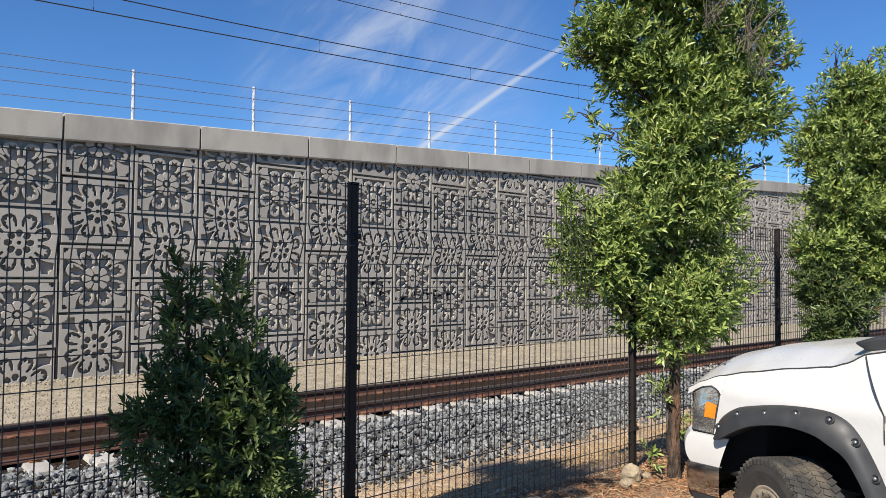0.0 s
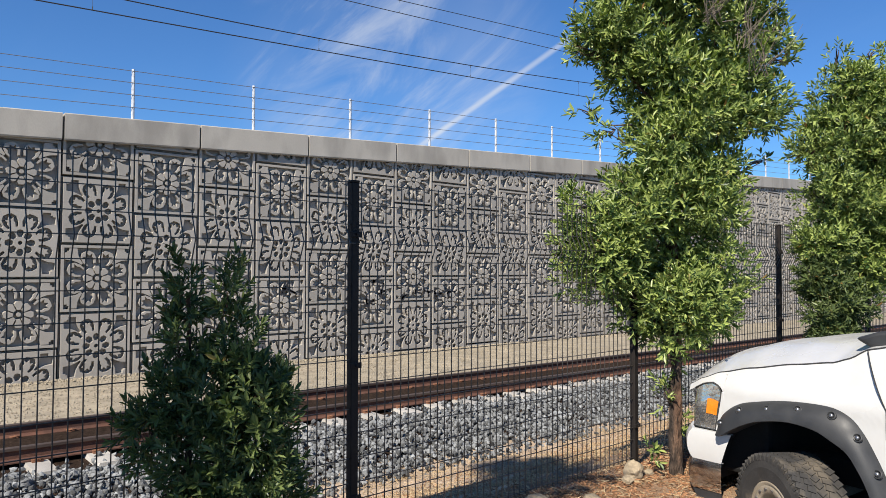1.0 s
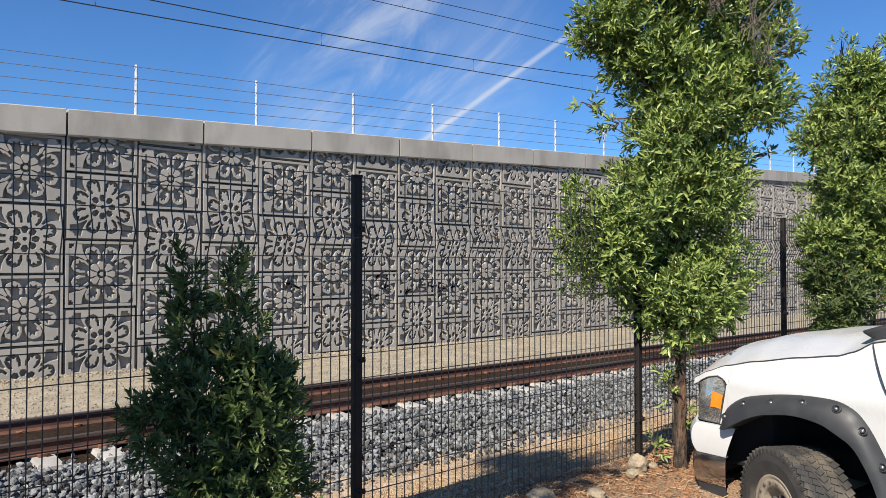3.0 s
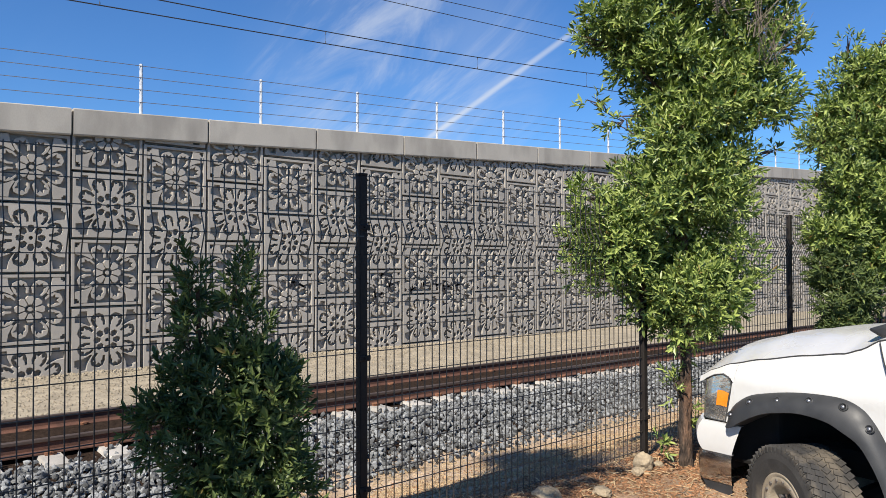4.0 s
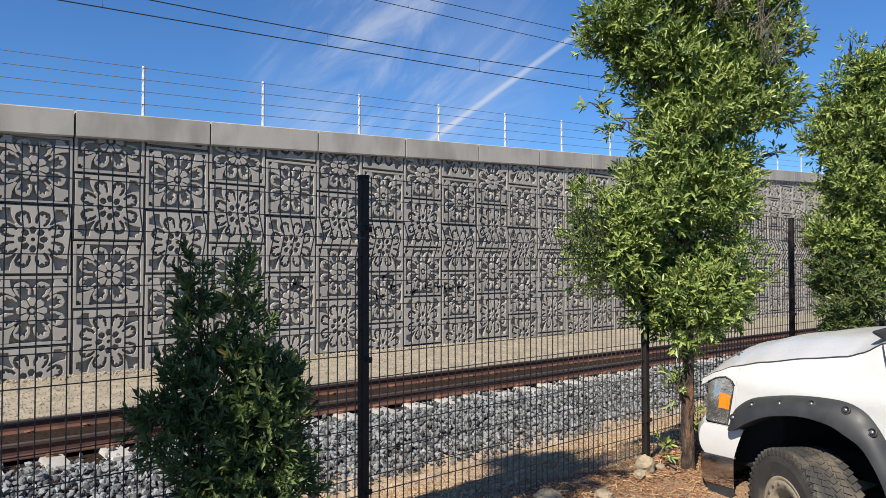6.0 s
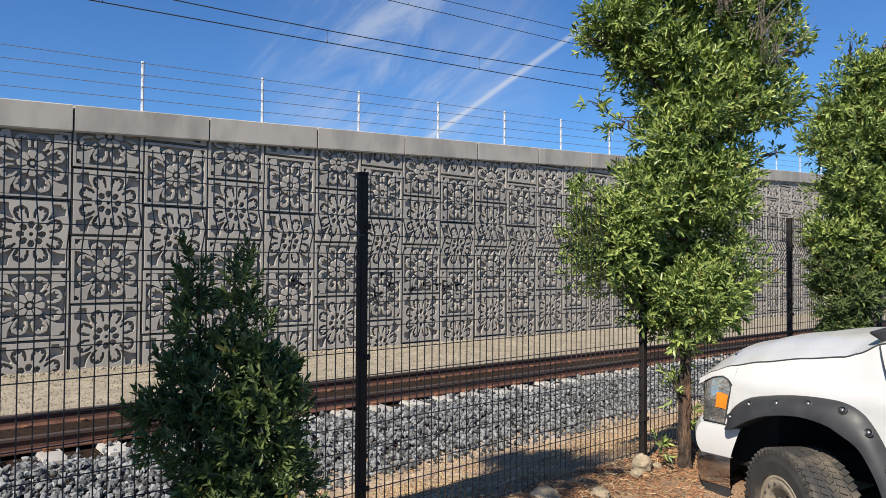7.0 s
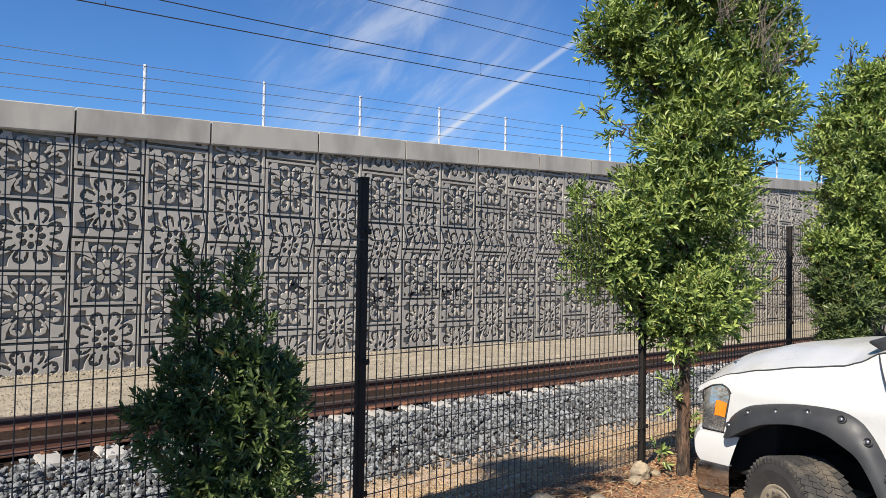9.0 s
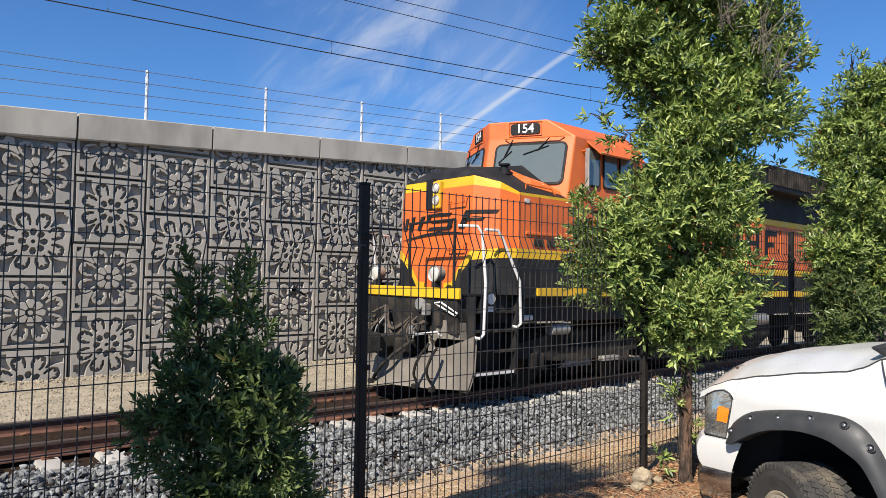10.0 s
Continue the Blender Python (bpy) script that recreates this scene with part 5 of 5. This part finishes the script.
    for y0, y1, z0, z1, sl in ((1.12, 1.04, 2.98, 3.16, 0.05), (0.98, 0.90, 2.96, 3.20, 0.05), (0.80, 0.72, 2.96, 3.22, 0.05), (0.60, 0.50, 2.96, 3.22, 0.12), (0.30, -0.30, 2.94, 3.00, 0.06), (0.22, -0.32, 3.08, 3.13, 0.02), (0.34, -0.28, 3.20, 3.25, 0.06), (-0.22, -0.34, 2.98, 3.09, 0.03), (0.34, 0.24, 3.12, 3.21, 0.03), (-0.52, -0.66, 2.95, 3.25, 0.16), (-0.66, -1.20, 3.21, 3.27, 0.04), (-0.60, -1.00, 3.08, 3.13, 0.03)):
        bm = bmesh.new()
        y0, y1, sl = 1.08 * y0 - 0.09, 1.08 * y1 - 0.09, 1.08 * sl

        def fx(y):
            return nose_x(y) - 0.012
        n = 6
        lo = [(fx(y0 + (y1 - y0) * k / n), y0 + (y1 - y0) * k / n, z0) for k in range(n + 1)]
        hi = [(fx(y0 + (y1 - y0) * k / n - sl), y0 + (y1 - y0) * k / n - sl, z1) for k in range(n + 1)]
        grid(bm, [lo, hi, [(x + 0.03, y, z) for x, y, z in hi]])
        part("mark", bm, BLACK, nose)
    bm = bmesh.new()
    lo, hi = [], []
    for k in range(17):
        y = 1.10 - 2.1 * k / 16
        x = nose_x(y) - 0.014
        z = 2.74 + 0.12 * math.sin(k / 16 * math.pi * 0.7)
        lo.append((x, y, z))
        hi.append((x, y, z + 0.055 * math.sin(math.pi * (k + 0.3) / 16.6)))
    part("swoosh", grid(bm, [lo, hi]), BLACK, nose)
    # small nose fittings: steps, door, hand irons, louvres
    for z in (2.62, 3.46):
        part("grab_iron", tube(bmesh.new(), [(0.62, -0.42, z), (0.55, -0.43, z - 0.06), (0.55, -0.86, z - 0.05), (0.55, -0.88, z + 0.06), (0.62, -0.88, z + 0.06)], 0.014, 6), ORANGE, nose, smooth=True)
    for k in range(3):
        part("louvre", boxed(1.62 + 0.35 * k, 1.86 + 0.35 * k, -1.595, -1.56, 2.66, 2.79, 0.008), GRIME, nose)
    part("vent_rail", boxed(1.40, 2.60, -1.60, -1.56, 2.86, 2.91, 0.006), ORANGE, nose)
    part("class_lamp", boxed(1.36, 1.48, -1.585, -1.55, 3.42, 3.50, 0.008), LIT, nose)
    # cab
    def cab_ring(z, c, cx, cy, by):
        return [(c, 0, z), (cx, -cy, z), (5.1, -by, z), (5.1, by, z), (cx, cy, z)]
    L0, L1, L2, L3 = cab_ring(2.30, 2.3, 2.74, 1.565, 1.52), cab_ring(3.55, 1.76, 2.52, 1.565, 1.52), cab_ring(4.84, 1.95, 2.76, 1.56, 1.49), cab_ring(5.20, 1.95, 2.495, 1.05, 1.05)
    bm = loft(bmesh.new(), [L0, L1, L2, L3])
    bmesh.ops.bevel(bm, geom=bm.edges[:], offset=0.025, segments=2, affect="EDGES", profile=0.5)
    cab = part("cab", bm, ORANGE, t, "orange operator's cab")
    for s in (-1, 1):
        k = 1 if s < 0 else 4
        front = (L1[0], L1[k], L2[k], L2[0]) if s < 0 else (L1[k], L1[0], L2[0], L2[k])
        u0, u1 = (0.10, 0.93) if s < 0 else (0.07, 0.90)
        w = frame_pane(front, u0, u1, 0.26, 0.92, 0.045, BLACK, CAB_GLASS, cab, "windscreen", 0.005, 0.12, "black-framed windscreen pane")
        a, b, c, d = [Vector(p) for p in front]
        n = (b - a).cross(d - a).normalized()

        def on(u, v, l):
            return a * (1 - u) * (1 - v) + b * u * (1 - v) + c * u * v + d * (1 - u) * v + n * l
        part("wiper", tube(tube(bmesh.new(), [on(0.30, 0.97, 0.06), on(0.22, 0.70, 0.05)], 0.012, 5), [on(0.30, 0.80, 0.045), on(0.16, 0.62, 0.045)], 0.010, 5), BLACK, w)
        part("wiper", tube(tube(bmesh.new(), [on(0.72, 0.98, 0.06), on(0.60, 0.80, 0.05)], 0.012, 5), [on(0.72, 0.86, 0.045), on(0.44, 0.74, 0.045)], 0.010, 5), BLACK, w)
        part("rain_rail", tube(bmesh.new(), [on(0.20, 1.0, 0.03), on(0.25, 0.985, 0.09), on(0.82, 0.985, 0.09), on(0.88, 1.0, 0.03)], 0.013, 6), ORANGE, cab, smooth=True)
        brow = (L2[0], L2[k], L3[k], L3[0]) if s < 0 else (L2[k], L2[0], L3[0], L3[k])
        at = on_face(brow, 0.52, 0.52, 0.004)
        nb = part("number_board", pane(((-0.30, -0.105, 0), (0.30, -0.105, 0), (0.30, 0.105, 0), (-0.30, 0.105, 0)), 0, 1, 0, 1, 0.0, 0.022, 0.06), BLACK, cab, "black number board", m=at)
        part("board_rim", tube(bmesh.new(), [(-0.33, -0.13, 0.012), (0.33, -0.13, 0.012), (0.33, 0.14, 0.012), (-0.33, 0.14, 0.012), (-0.33, -0.13, 0.012)], 0.008, 5), ORANGE, nb)
        numerals("154", 0.25, Matrix.Translation((0, 0, 0.026)), nb, LETTER)
        # side windows with armrest visor
        side = ((3.0, -1.556, 3.55), (5.0, -1.522, 3.55), (5.0, -1.493, 4.84), (3.0, -1.552, 4.84)) if s < 0 else ((5.0, 1.522, 3.55), (3.0, 1.556, 3.55), (3.0, 1.552, 4.84), (5.0, 1.493, 4.84))
        for u0, u1 in ((0.06, 0.26), (0.32, 0.56), (0.60, 0.84)):
            if s > 0:
                u0, u1 = 1 - u1, 1 - u0
            frame_pane(side, u0, u1, 0.28, 0.86, 0.03, BLACK, CAB_GLASS, cab, "side_window", 0.006, 0.07)
        vis = bmesh.new()
        loft(vis, [[(3.10, s * 1.50, 4.86), (4.75, s * 1.48, 4.86), (4.75, s * 1.48, 4.82), (3.10, s * 1.50, 4.82)], [(3.24, s * 1.80, 4.55), (4.73, s * 1.80, 4.55), (4.73, s * 1.79, 4.52), (3.24, s * 1.79, 4.52)]], (True, True))
        part("sun_visor", vis, ORANGE, cab)
        mr = part("mirror", boxed(3.00, 3.03, *sorted((s * 1.60, s * 1.70)), 3.80, 4.62, 0.01), SILVER, cab, "folding mirror")
        for z in (3.84, 4.58):
            part("mirror_arm", tube(bmesh.new(), [(2.98, s * 1.54, z), (3.0, s * 1.62, z)], 0.016, 6), ORANGE, mr)
        numerals("154", 0.42, on_face(side, 0.42 if s < 0 else 0.58, -0.18, 0.01), cab, BLACK)
        part("door_gap", boxed(4.25, 4.27, s * 1.53, s * 1.545, 2.45, 4.35), BLACK, cab)
    ac = part("air_conditioner", boxed(2.95, 5.0, -0.80, 0.10, 5.16, 5.27, 0.02), SILVER, cab, "grey roof air conditioner")
    for k in range(17):
        part("fin", boxed(3.02 + 0.115 * k, 3.07 + 0.115 * k, -0.83, -0.78, 5.17, 5.26, 0.004), GALV, ac)
    part("bell", lathe(lathe(bmesh.new(), [(0.10, 0), (0.10, 0.10), (0.07, 0.11), (0.07, 0.16), (0.11, 0.17), (0.11, 0.20), (0.001, 0.20)], 16, "z"), [(0.05, 0), (0.05, 0.1)], 8, "z"), BLACK, t, "small black nose-top fitting", smooth=True, m=pose(1.55, -0.86, 4.02))
    part("nose_wedge", loft(bmesh.new(), [[(1.55, -0.80, 3.98), (1.75, -1.30, 3.70), (2.6, -1.50, 3.60), (2.5, -0.70, 4.05)], [(1.75, -0.72, 4.18), (1.90, -1.22, 3.92), (2.6, -1.46, 3.72), (2.5, -0.70, 4.22)]]), ORANGE, t)
    part("nose_bracket", tube(bmesh.new(), [(1.55, -1.40, 3.62), (1.57, -1.40, 3.80), (2.2, -1.46, 3.76), (2.3, -1.50, 3.60)], 0.016, 6), ORANGE, t, smooth=True)
    # long hood in bands
    for z0, z1, hw, mat, nm in ((SOLE, 2.34, 0.96, BLACK, "hood_skirt"), (2.34, 2.52, 0.966, YELLOW, "hood_stripe"), (2.52, 3.78, 0.96, ORANGE, "hood"), (3.78, 3.96, 0.966, YELLOW, "hood_stripe"), (3.96, 4.74, 0.96, BLACK, "hood_top")):
        part(nm, boxed(5.1, 21.4, -hw, hw, z0, z1, 0.02), mat, t)
    for k in range(15):
        for s in (-1, 1):
            x = 5.6 + 0.73 * k
            dr = part("hood_door", boxed(x, x + 0.66, s * 0.958, s * 0.978, 2.56, 3.74, 0.006), ORANGE, t)
            part("latch", boxed(x + 0.56, x + 0.62, s * 0.975, s * 0.995, 3.0, 3.12, 0.004), GRIME, dr)
    # letters on the hood, as plain shapes
    for k, (x, w) in enumerate(((8.6, 0.75), (9.7, 0.75), (10.8, 0.75), (11.9, 0.75))):
        for s in (-1, 1):
            bm = bmesh.new()
            box(bm, x, x + w, s * 0.979, s * 0.986, 3.48, 3.62)
            box(bm, x, x + 0.18, s * 0.979, s * 0.986, 2.88, 3.48)
            if k != 3:
                box(bm, x + w - 0.18, x + w, s * 0.979, s * 0.986, 2.88, 3.48)
            box(bm, x + 0.18, x + w - 0.18, s * 0.979, s * 0.986, 3.16, 3.28)
            part("mark", bm, BLACK, t)
    rad = part("radiator_section", boxed(10.9, 15.2, -1.46, 1.46, 4.66, 5.36, 0.05), BLACK, t, "black flared radiator section")
    for s in (-1, 1):
        for k in range(34):
            x = 11.05 + 0.118 * k
            part("slat", boxed(x, x + 0.045, *sorted((s * 1.45, s * 1.50)), 4.82, 5.28), GRIME, rad)
    for x in (11.7, 13.0, 14.3):
        part("fan", lathe(bmesh.new(), [(0.58, 0.0), (0.58, 0.16), (0.52, 0.18), (0.10, 0.14), (0.001, 0.14)], 28, "z"), GRIME, rad, smooth=True, m=pose(x, 0, 5.34))
    part("dynamic_brake", boxed(6.3, 9.6, -1.05, 1.05, 4.40, 4.86, 0.05), BLACK, t)
    part("exhaust_stack", boxed(9.9, 10.5, -0.25, 0.25, 4.6, 4.92, 0.03), GRIME, t)
    # side handrails
    for s in (-1, 1):
        for k in range(12):
            x = 2.0 + 1.32 * k
            part("stanchion", tube(bmesh.new(), [(x, s * 1.50, SOLE - 0.02), (x, s * 1.50, 2.72)], 0.017, 6), BLACK, t)
        part("handrail", tube(bmesh.new(), [(5.2, s * 1.50, 2.72), (21.2, s * 1.50, 2.72)], 0.018, 6), BLACK, t)
        # white grab rails at the front steps
        for pts in ([(-0.02, 1.36, 2.93), (0.26, 1.54, 2.93), (0.32, 1.59, 2.82), (0.40, 1.62, 1.98), (0.38, 1.62, 1.12), (0.30, 1.61, 1.05), (0.22, 1.56, 1.07)],
                    [(0.42, 1.56, 2.88), (0.68, 1.60, 2.88), (0.76, 1.63, 2.76), (1.20, 1.64, 2.02), (1.25, 1.64, 1.28), (1.17, 1.62, 1.22), (1.10, 1.58, 1.24)]):
            part("grab_rail", tube(bmesh.new(), [(x, s * y, z) for x, y, z in pts], 0.026, 8), WHITE_RAIL, t, "white step handrail", smooth=True)
    for y in (-1.24, 0.0, 0.95):
        part("front_stanchion", tube(bmesh.new(), [(0.02, y, SOLE), (0.02, y, 3.04)], 0.028, 6), BLACK, t)
    part("front_rail", tube(bmesh.new(), [(0.02, -1.24, 3.04), (0.02, -0.2, 3.02), (0.02, 0.0, 3.0)], 0.024, 6), BLACK, t)
    part("front_rail", tube(bmesh.new(), [(0.02, 1.30, 2.92), (0.02, 0.95, 2.92)], 0.02, 6), BLACK, t)
    # step wells
    for s in (-1, 1):
        w = part("step_well", boxed(0.28, 1.30, s * 0.98, s * 1.20, 0.35, SOLE - 0.06, 0.01), BLACK, t)
        part("step_side", boxed(0.26, 0.31, s * 1.0, s * 1.50, 0.38, SOLE - 0.04, 0.008), BLACK, w)
        part("step_side", boxed(1.27, 1.32, s * 1.0, s * 1.50, 0.38, SOLE - 0.04, 0.008), BLACK, w)
        for z in (0.44, 0.80, 1.15, 1.48):
            st = part("step", boxed(0.31, 1.27, s * 1.10, s * 1.49, z - 0.02, z + 0.02, 0.005), GRIME, w)
            if z < 0.5:
                part("tread_edge", boxed(0.33, 1.25, s * 1.48, s * 1.505, z - 0.03, z + 0.03, 0.004), WHITE_RAIL, st, "white step edge")
        part("sign", boxed(0.52, 0.74, s * 1.505, s * 1.515, 1.60, 1.82, 0.003), GRIME, w)
        part("round_sign", lathe(bmesh.new(), [(0.001, 0.0), (0.095, 0.0), (0.095, 0.012), (0.001, 0.012)], 20, "y"), WHITE_RAIL, w, "round pale sign", m=pose(0.63, s * 1.52 - (0.012 if s < 0 else 0), 1.71))
        part("sign_bar", boxed(0.55, 0.71, s * 1.515, s * 1.522, 1.49, 1.58, 0.002), WHITE_RAIL, w)
    # plow, coupler, hoses
    half = [(-0.52, 0.0), (-0.46, 0.45), (-0.20, 1.05), (0.08, 1.42), (0.20, 1.52)]
    ring = [(x, y) for x, y in half] + [(x, -y) for x, y in half[::-1][:-1]]
    order = sorted(ring, key=lambda p: p[1])
    bm = bmesh.new()
    rows = []
    for z, back, zl in ((0.20, -0.06, 0), (0.34, 0.0, 0), (0.48, 0.05, 0), (0.58, 0.08, 1)):
        rows.append([(x + back, y, z + (0.22 * abs(y) ** 2 if zl else 0.05 * abs(y) * (1 if z < 0.2 else 0))) for x, y in order])
    grid(bm, rows)
    grid(bm, [[(x + 0.05, y, z) for x, y, z in r] for r in rows[::-1]])
    grid(bm, [rows[0], [(x + 0.05, y, z) for x, y, z in rows[0]]])
    grid(bm, [rows[-1], [(x + 0.05, y, z) for x, y, z in rows[-1]]])
    part("snow_plow", bm, PLOW, t, "dusty grey pilot plow", smooth=True)
    part("plow_hole", boxed(-0.36, -0.20, -0.42, 0.42, 0.52, 0.98, 0.03), GRIME, t)
    cp = part("coupler", boxed(-0.75, 0.2, -0.14, 0.14, 0.80, 1.04, 0.03), GRIME, t, "worn steel coupler")
    part("knuckle", prismed([(-0.98, -0.20), (-0.72, -0.22), (-0.66, -0.05), (-0.72, 0.20), (-0.90, 0.22), (-0.86, 0.06), (-0.98, -0.02)], 0.74, 1.08, "z", 0.025), GRIME, cp)
    part("draft_box", boxed(-0.22, 0.2, -0.32, 0.32, 0.70, 1.16, 0.03), GRIME, cp)
    rng = random.Random(21)

    def hose(a, b, sag, r=0.020, mat=HOSE, out=0.12):
        pts = []
        for k in range(13):
            v = k / 12
            q = Vector(a).lerp(Vector(b), v)
            bow = math.sin(v * math.pi)
            pts.append((q.x - out * bow, q.y + rng.uniform(-.008, .008), q.z - sag * bow + rng.uniform(-.008, .008)))
        part("air_hose", tube(bmesh.new(), pts, r, 7), mat, t, "worn rubber air hose", smooth=True)
    # loops slung under the sill, then single lines that hang to the plow
    for y0, z0, y1, z1, sag in ((1.15, 1.38, 0.48, 1.52, 0.10), (0.48, 1.52, -0.34, 1.40, 0.34), (0.42, 1.50, -0.30, 1.34, 0.42), (0.50, 1.48, -0.10, 1.24, 0.22), (1.25, 1.22, 0.55, 1.30, 0.16), (-0.30, 1.42, -0.72, 1.30, 0.12)):
        hose((-0.14, y0, z0), (-0.14, y1, z1), sag)
    for y0, z0, y1, z1, r in ((0.85, 1.32, 0.95, 0.52, 0.016), (0.70, 1.30, 0.62, 0.55, 0.014), (0.55, 1.34, 0.80, 0.70, 0.014), (1.10, 1.25, 1.18, 0.50, 0.018), (0.38, 1.40, 0.52, 0.86, 0.013), (1.0, 1.3, 1.02, 0.8, 0.012), (-0.45, 1.36, -0.50, 0.95, 0.016), (-0.62, 1.30, -0.58, 0.90, 0.014)):
        hose((-0.12, y0, z0), (-0.34, y1, z1), 0.0, r, HOSE if r > 0.0135 else SILVER)
    for y0, z0, y1, z1, r in ((-0.62, 0.98, 0.16, 0.24, 0.034), (-1.02, 0.95, -0.84, 0.26, 0.024), (-1.22, 0.90, -1.10, 0.22, 0.024), (0.95, 0.80, 1.12, 0.30, 0.024)):
        hose((-0.30, y0, z0), (-0.60 + 0.30 * y1 * y1, y1, z1), 0.03, r, GRIME, 0.18)
    for y, z in ((0.16, 0.22), (-0.84, 0.24), (-1.10, 0.20)):
        part("gladhand", boxed(-0.70 + 0.30 * y * y, -0.60 + 0.30 * y * y, y - 0.05, y + 0.05, z - 0.05, z + 0.03, 0.015), GRIME, t)
    for y0, y1, z0, z1 in ((0.98, 1.12, 0.98, 1.16), (0.32, 0.42, 1.00, 1.22), (-0.46, -0.30, 1.02, 1.20), (-0.78, -0.66, 1.40, 1.60), (1.28, 1.36, 1.30, 1.62), (0.60, 0.84, 0.86, 0.92)):
        part("pipe_bracket", boxed(-0.20, -0.08, y0, y1, z0, z1, 0.012), SILVER, t, "dull metal pipe bracket")
    for y in (-0.98, -0.62, 0.5, 0.9):
        part("valve", boxed(-0.10, 0.02, y - 0.06, y + 0.06, 1.22, 1.44, 0.015), GRIME, t)
    part("uncoupling_lever", tube(bmesh.new(), [(-0.24, -0.50, 1.00), (-0.26, -0.56, 1.06), (-0.20, -1.10, 1.14), (-0.16, -1.16, 1.08)], 0.02, 6), WHITE_RAIL, t, "white uncoupling lever", smooth=True)
    part("uncoupling_lever", tube(bmesh.new(), [(-0.06, -1.00, 1.56), (-0.12, -0.92, 1.62), (-0.10, -1.05, 1.64), (-0.02, -1.40, 1.46), (-0.02, -1.34, 1.42), (-0.06, -1.00, 1.56)], 0.016, 6), WHITE_RAIL, t, smooth=True)
    part("pilot_wing", loft(bmesh.new(), [[(-0.10, -0.85, 1.02), (0.10, -1.40, 1.02), (0.2, -1.40, 1.02), (0.1, -0.85, 1.02)], [(-0.04, -1.0, 1.34), (0.08, -1.38, 1.30), (0.2, -1.38, 1.30), (0.1, -1.0, 1.34)]], (True, True)), PLOW, t)
    part("receptacle", lathe(bmesh.new(), [(0.001, -0.04), (0.10, -0.03), (0.11, 0.0), (0.10, 0.10)], 18, "x"), SILVER, t, smooth=True, m=pose(-0.05, -0.42, 1.58, 0, 0, 0))
    # trucks with wheels and side frames
    for x in (3.55, 17.9):
        bg = part("bogie", boxed(x - 1.75, x + 1.75, -0.85, 0.85, 0.62, 1.05, 0.05), GRIME, t, "grimy two-axle bogie")
        for s in (-1, 1):
            prof = [(x - 1.95, 0.60), (x - 1.85, 0.88), (x - 0.9, 1.02), (x - 0.4, 0.72), (x + 0.4, 0.72), (x + 0.9, 1.02), (x + 1.85, 0.88), (x + 1.95, 0.60), (x + 0.6, 0.48), (x - 0.6, 0.48)]
            a, b = sorted((s * 1.02, s * 1.16))
            part("side_frame", prismed(prof, a, b, "y", 0.02), GRIME, bg)
            part("brake_cylinder", tube(bmesh.new(), [(x - 1.1, s * 1.25, 1.12), (x - 0.6, s * 1.25, 1.12)], 0.11, 12), SILVER if x < 5 else GRIME, bg, smooth=True)
            part("journal_shelf", boxed(x + 0.55, x + 1.1, s * 1.14, s * 1.30, 0.42, 0.52, 0.02), SILVER, bg)
            for dx in (-1.37, 1.37):
                part("wheel", lathe(bmesh.new(), [(0.001, -0.03), (0.18, -0.03), (0.20, -0.06), (0.42, -0.05), (0.51, -0.06), (0.505, 0.05), (0.54, 0.065), (0.001, 0.07)] if s > 0 else [(0.001, 0.03), (0.18, 0.03), (0.20, 0.06), (0.42, 0.05), (0.51, 0.06), (0.505, -0.05), (0.54, -0.065), (0.001, -0.07)], 32, "y"), GRIME, bg, smooth=True, m=pose(x + dx, s * 0.755, 0.515))
                part("axle_box", boxed(x + dx - 0.2, x + dx + 0.2, s * 1.0, s * 1.22, 0.36, 0.68, 0.04), GRIME, bg)
    part("brake_fitting", tube(bmesh.new(), [(1.62, -1.30, 1.36), (1.86, -1.30, 1.36)], 0.07, 12), WHITE_RAIL, t, "pale round fitting", smooth=True)
    # fuel tank and air reservoirs
    part("fuel_tank", prismed([(-1.40, 1.24), (-1.40, 0.72), (-1.05, 0.34), (1.05, 0.34), (1.40, 0.72), (1.40, 1.24)], 6.3, 11.3, "x", 0.04), GRIME, t, "long dark fuel tank")
    for s in (-1, 1):
        part("air_reservoir", tube(bmesh.new(), [(6.6, s * 1.36, 1.16), (11.0, s * 1.36, 1.16)], 0.16, 16), SILVER, t, smooth=True)
    part("rear_plate", boxed(21.8, 22.1, -1.36, 1.36, 0.45, SOLE + 0.16, 0.02), BLACK, t)
    part("rear_coupler", boxed(22.1, 22.9, -0.14, 0.14, 0.80, 1.04, 0.03), GRIME, t)
    return t


loco = locomotive()


def motions():
    """The locomotive runs towards -x at an even pace."""
    rows = []
    for k in range(21):
        s = k / 2
        x = 4.04 + 21.6 * (10 - s)
        rows.append((s, pose(x, TRACK_Y, RAIL_Z + (-0.0115 * x), 0, 0.659, 0)))
    walk(loco, rows)


motions()
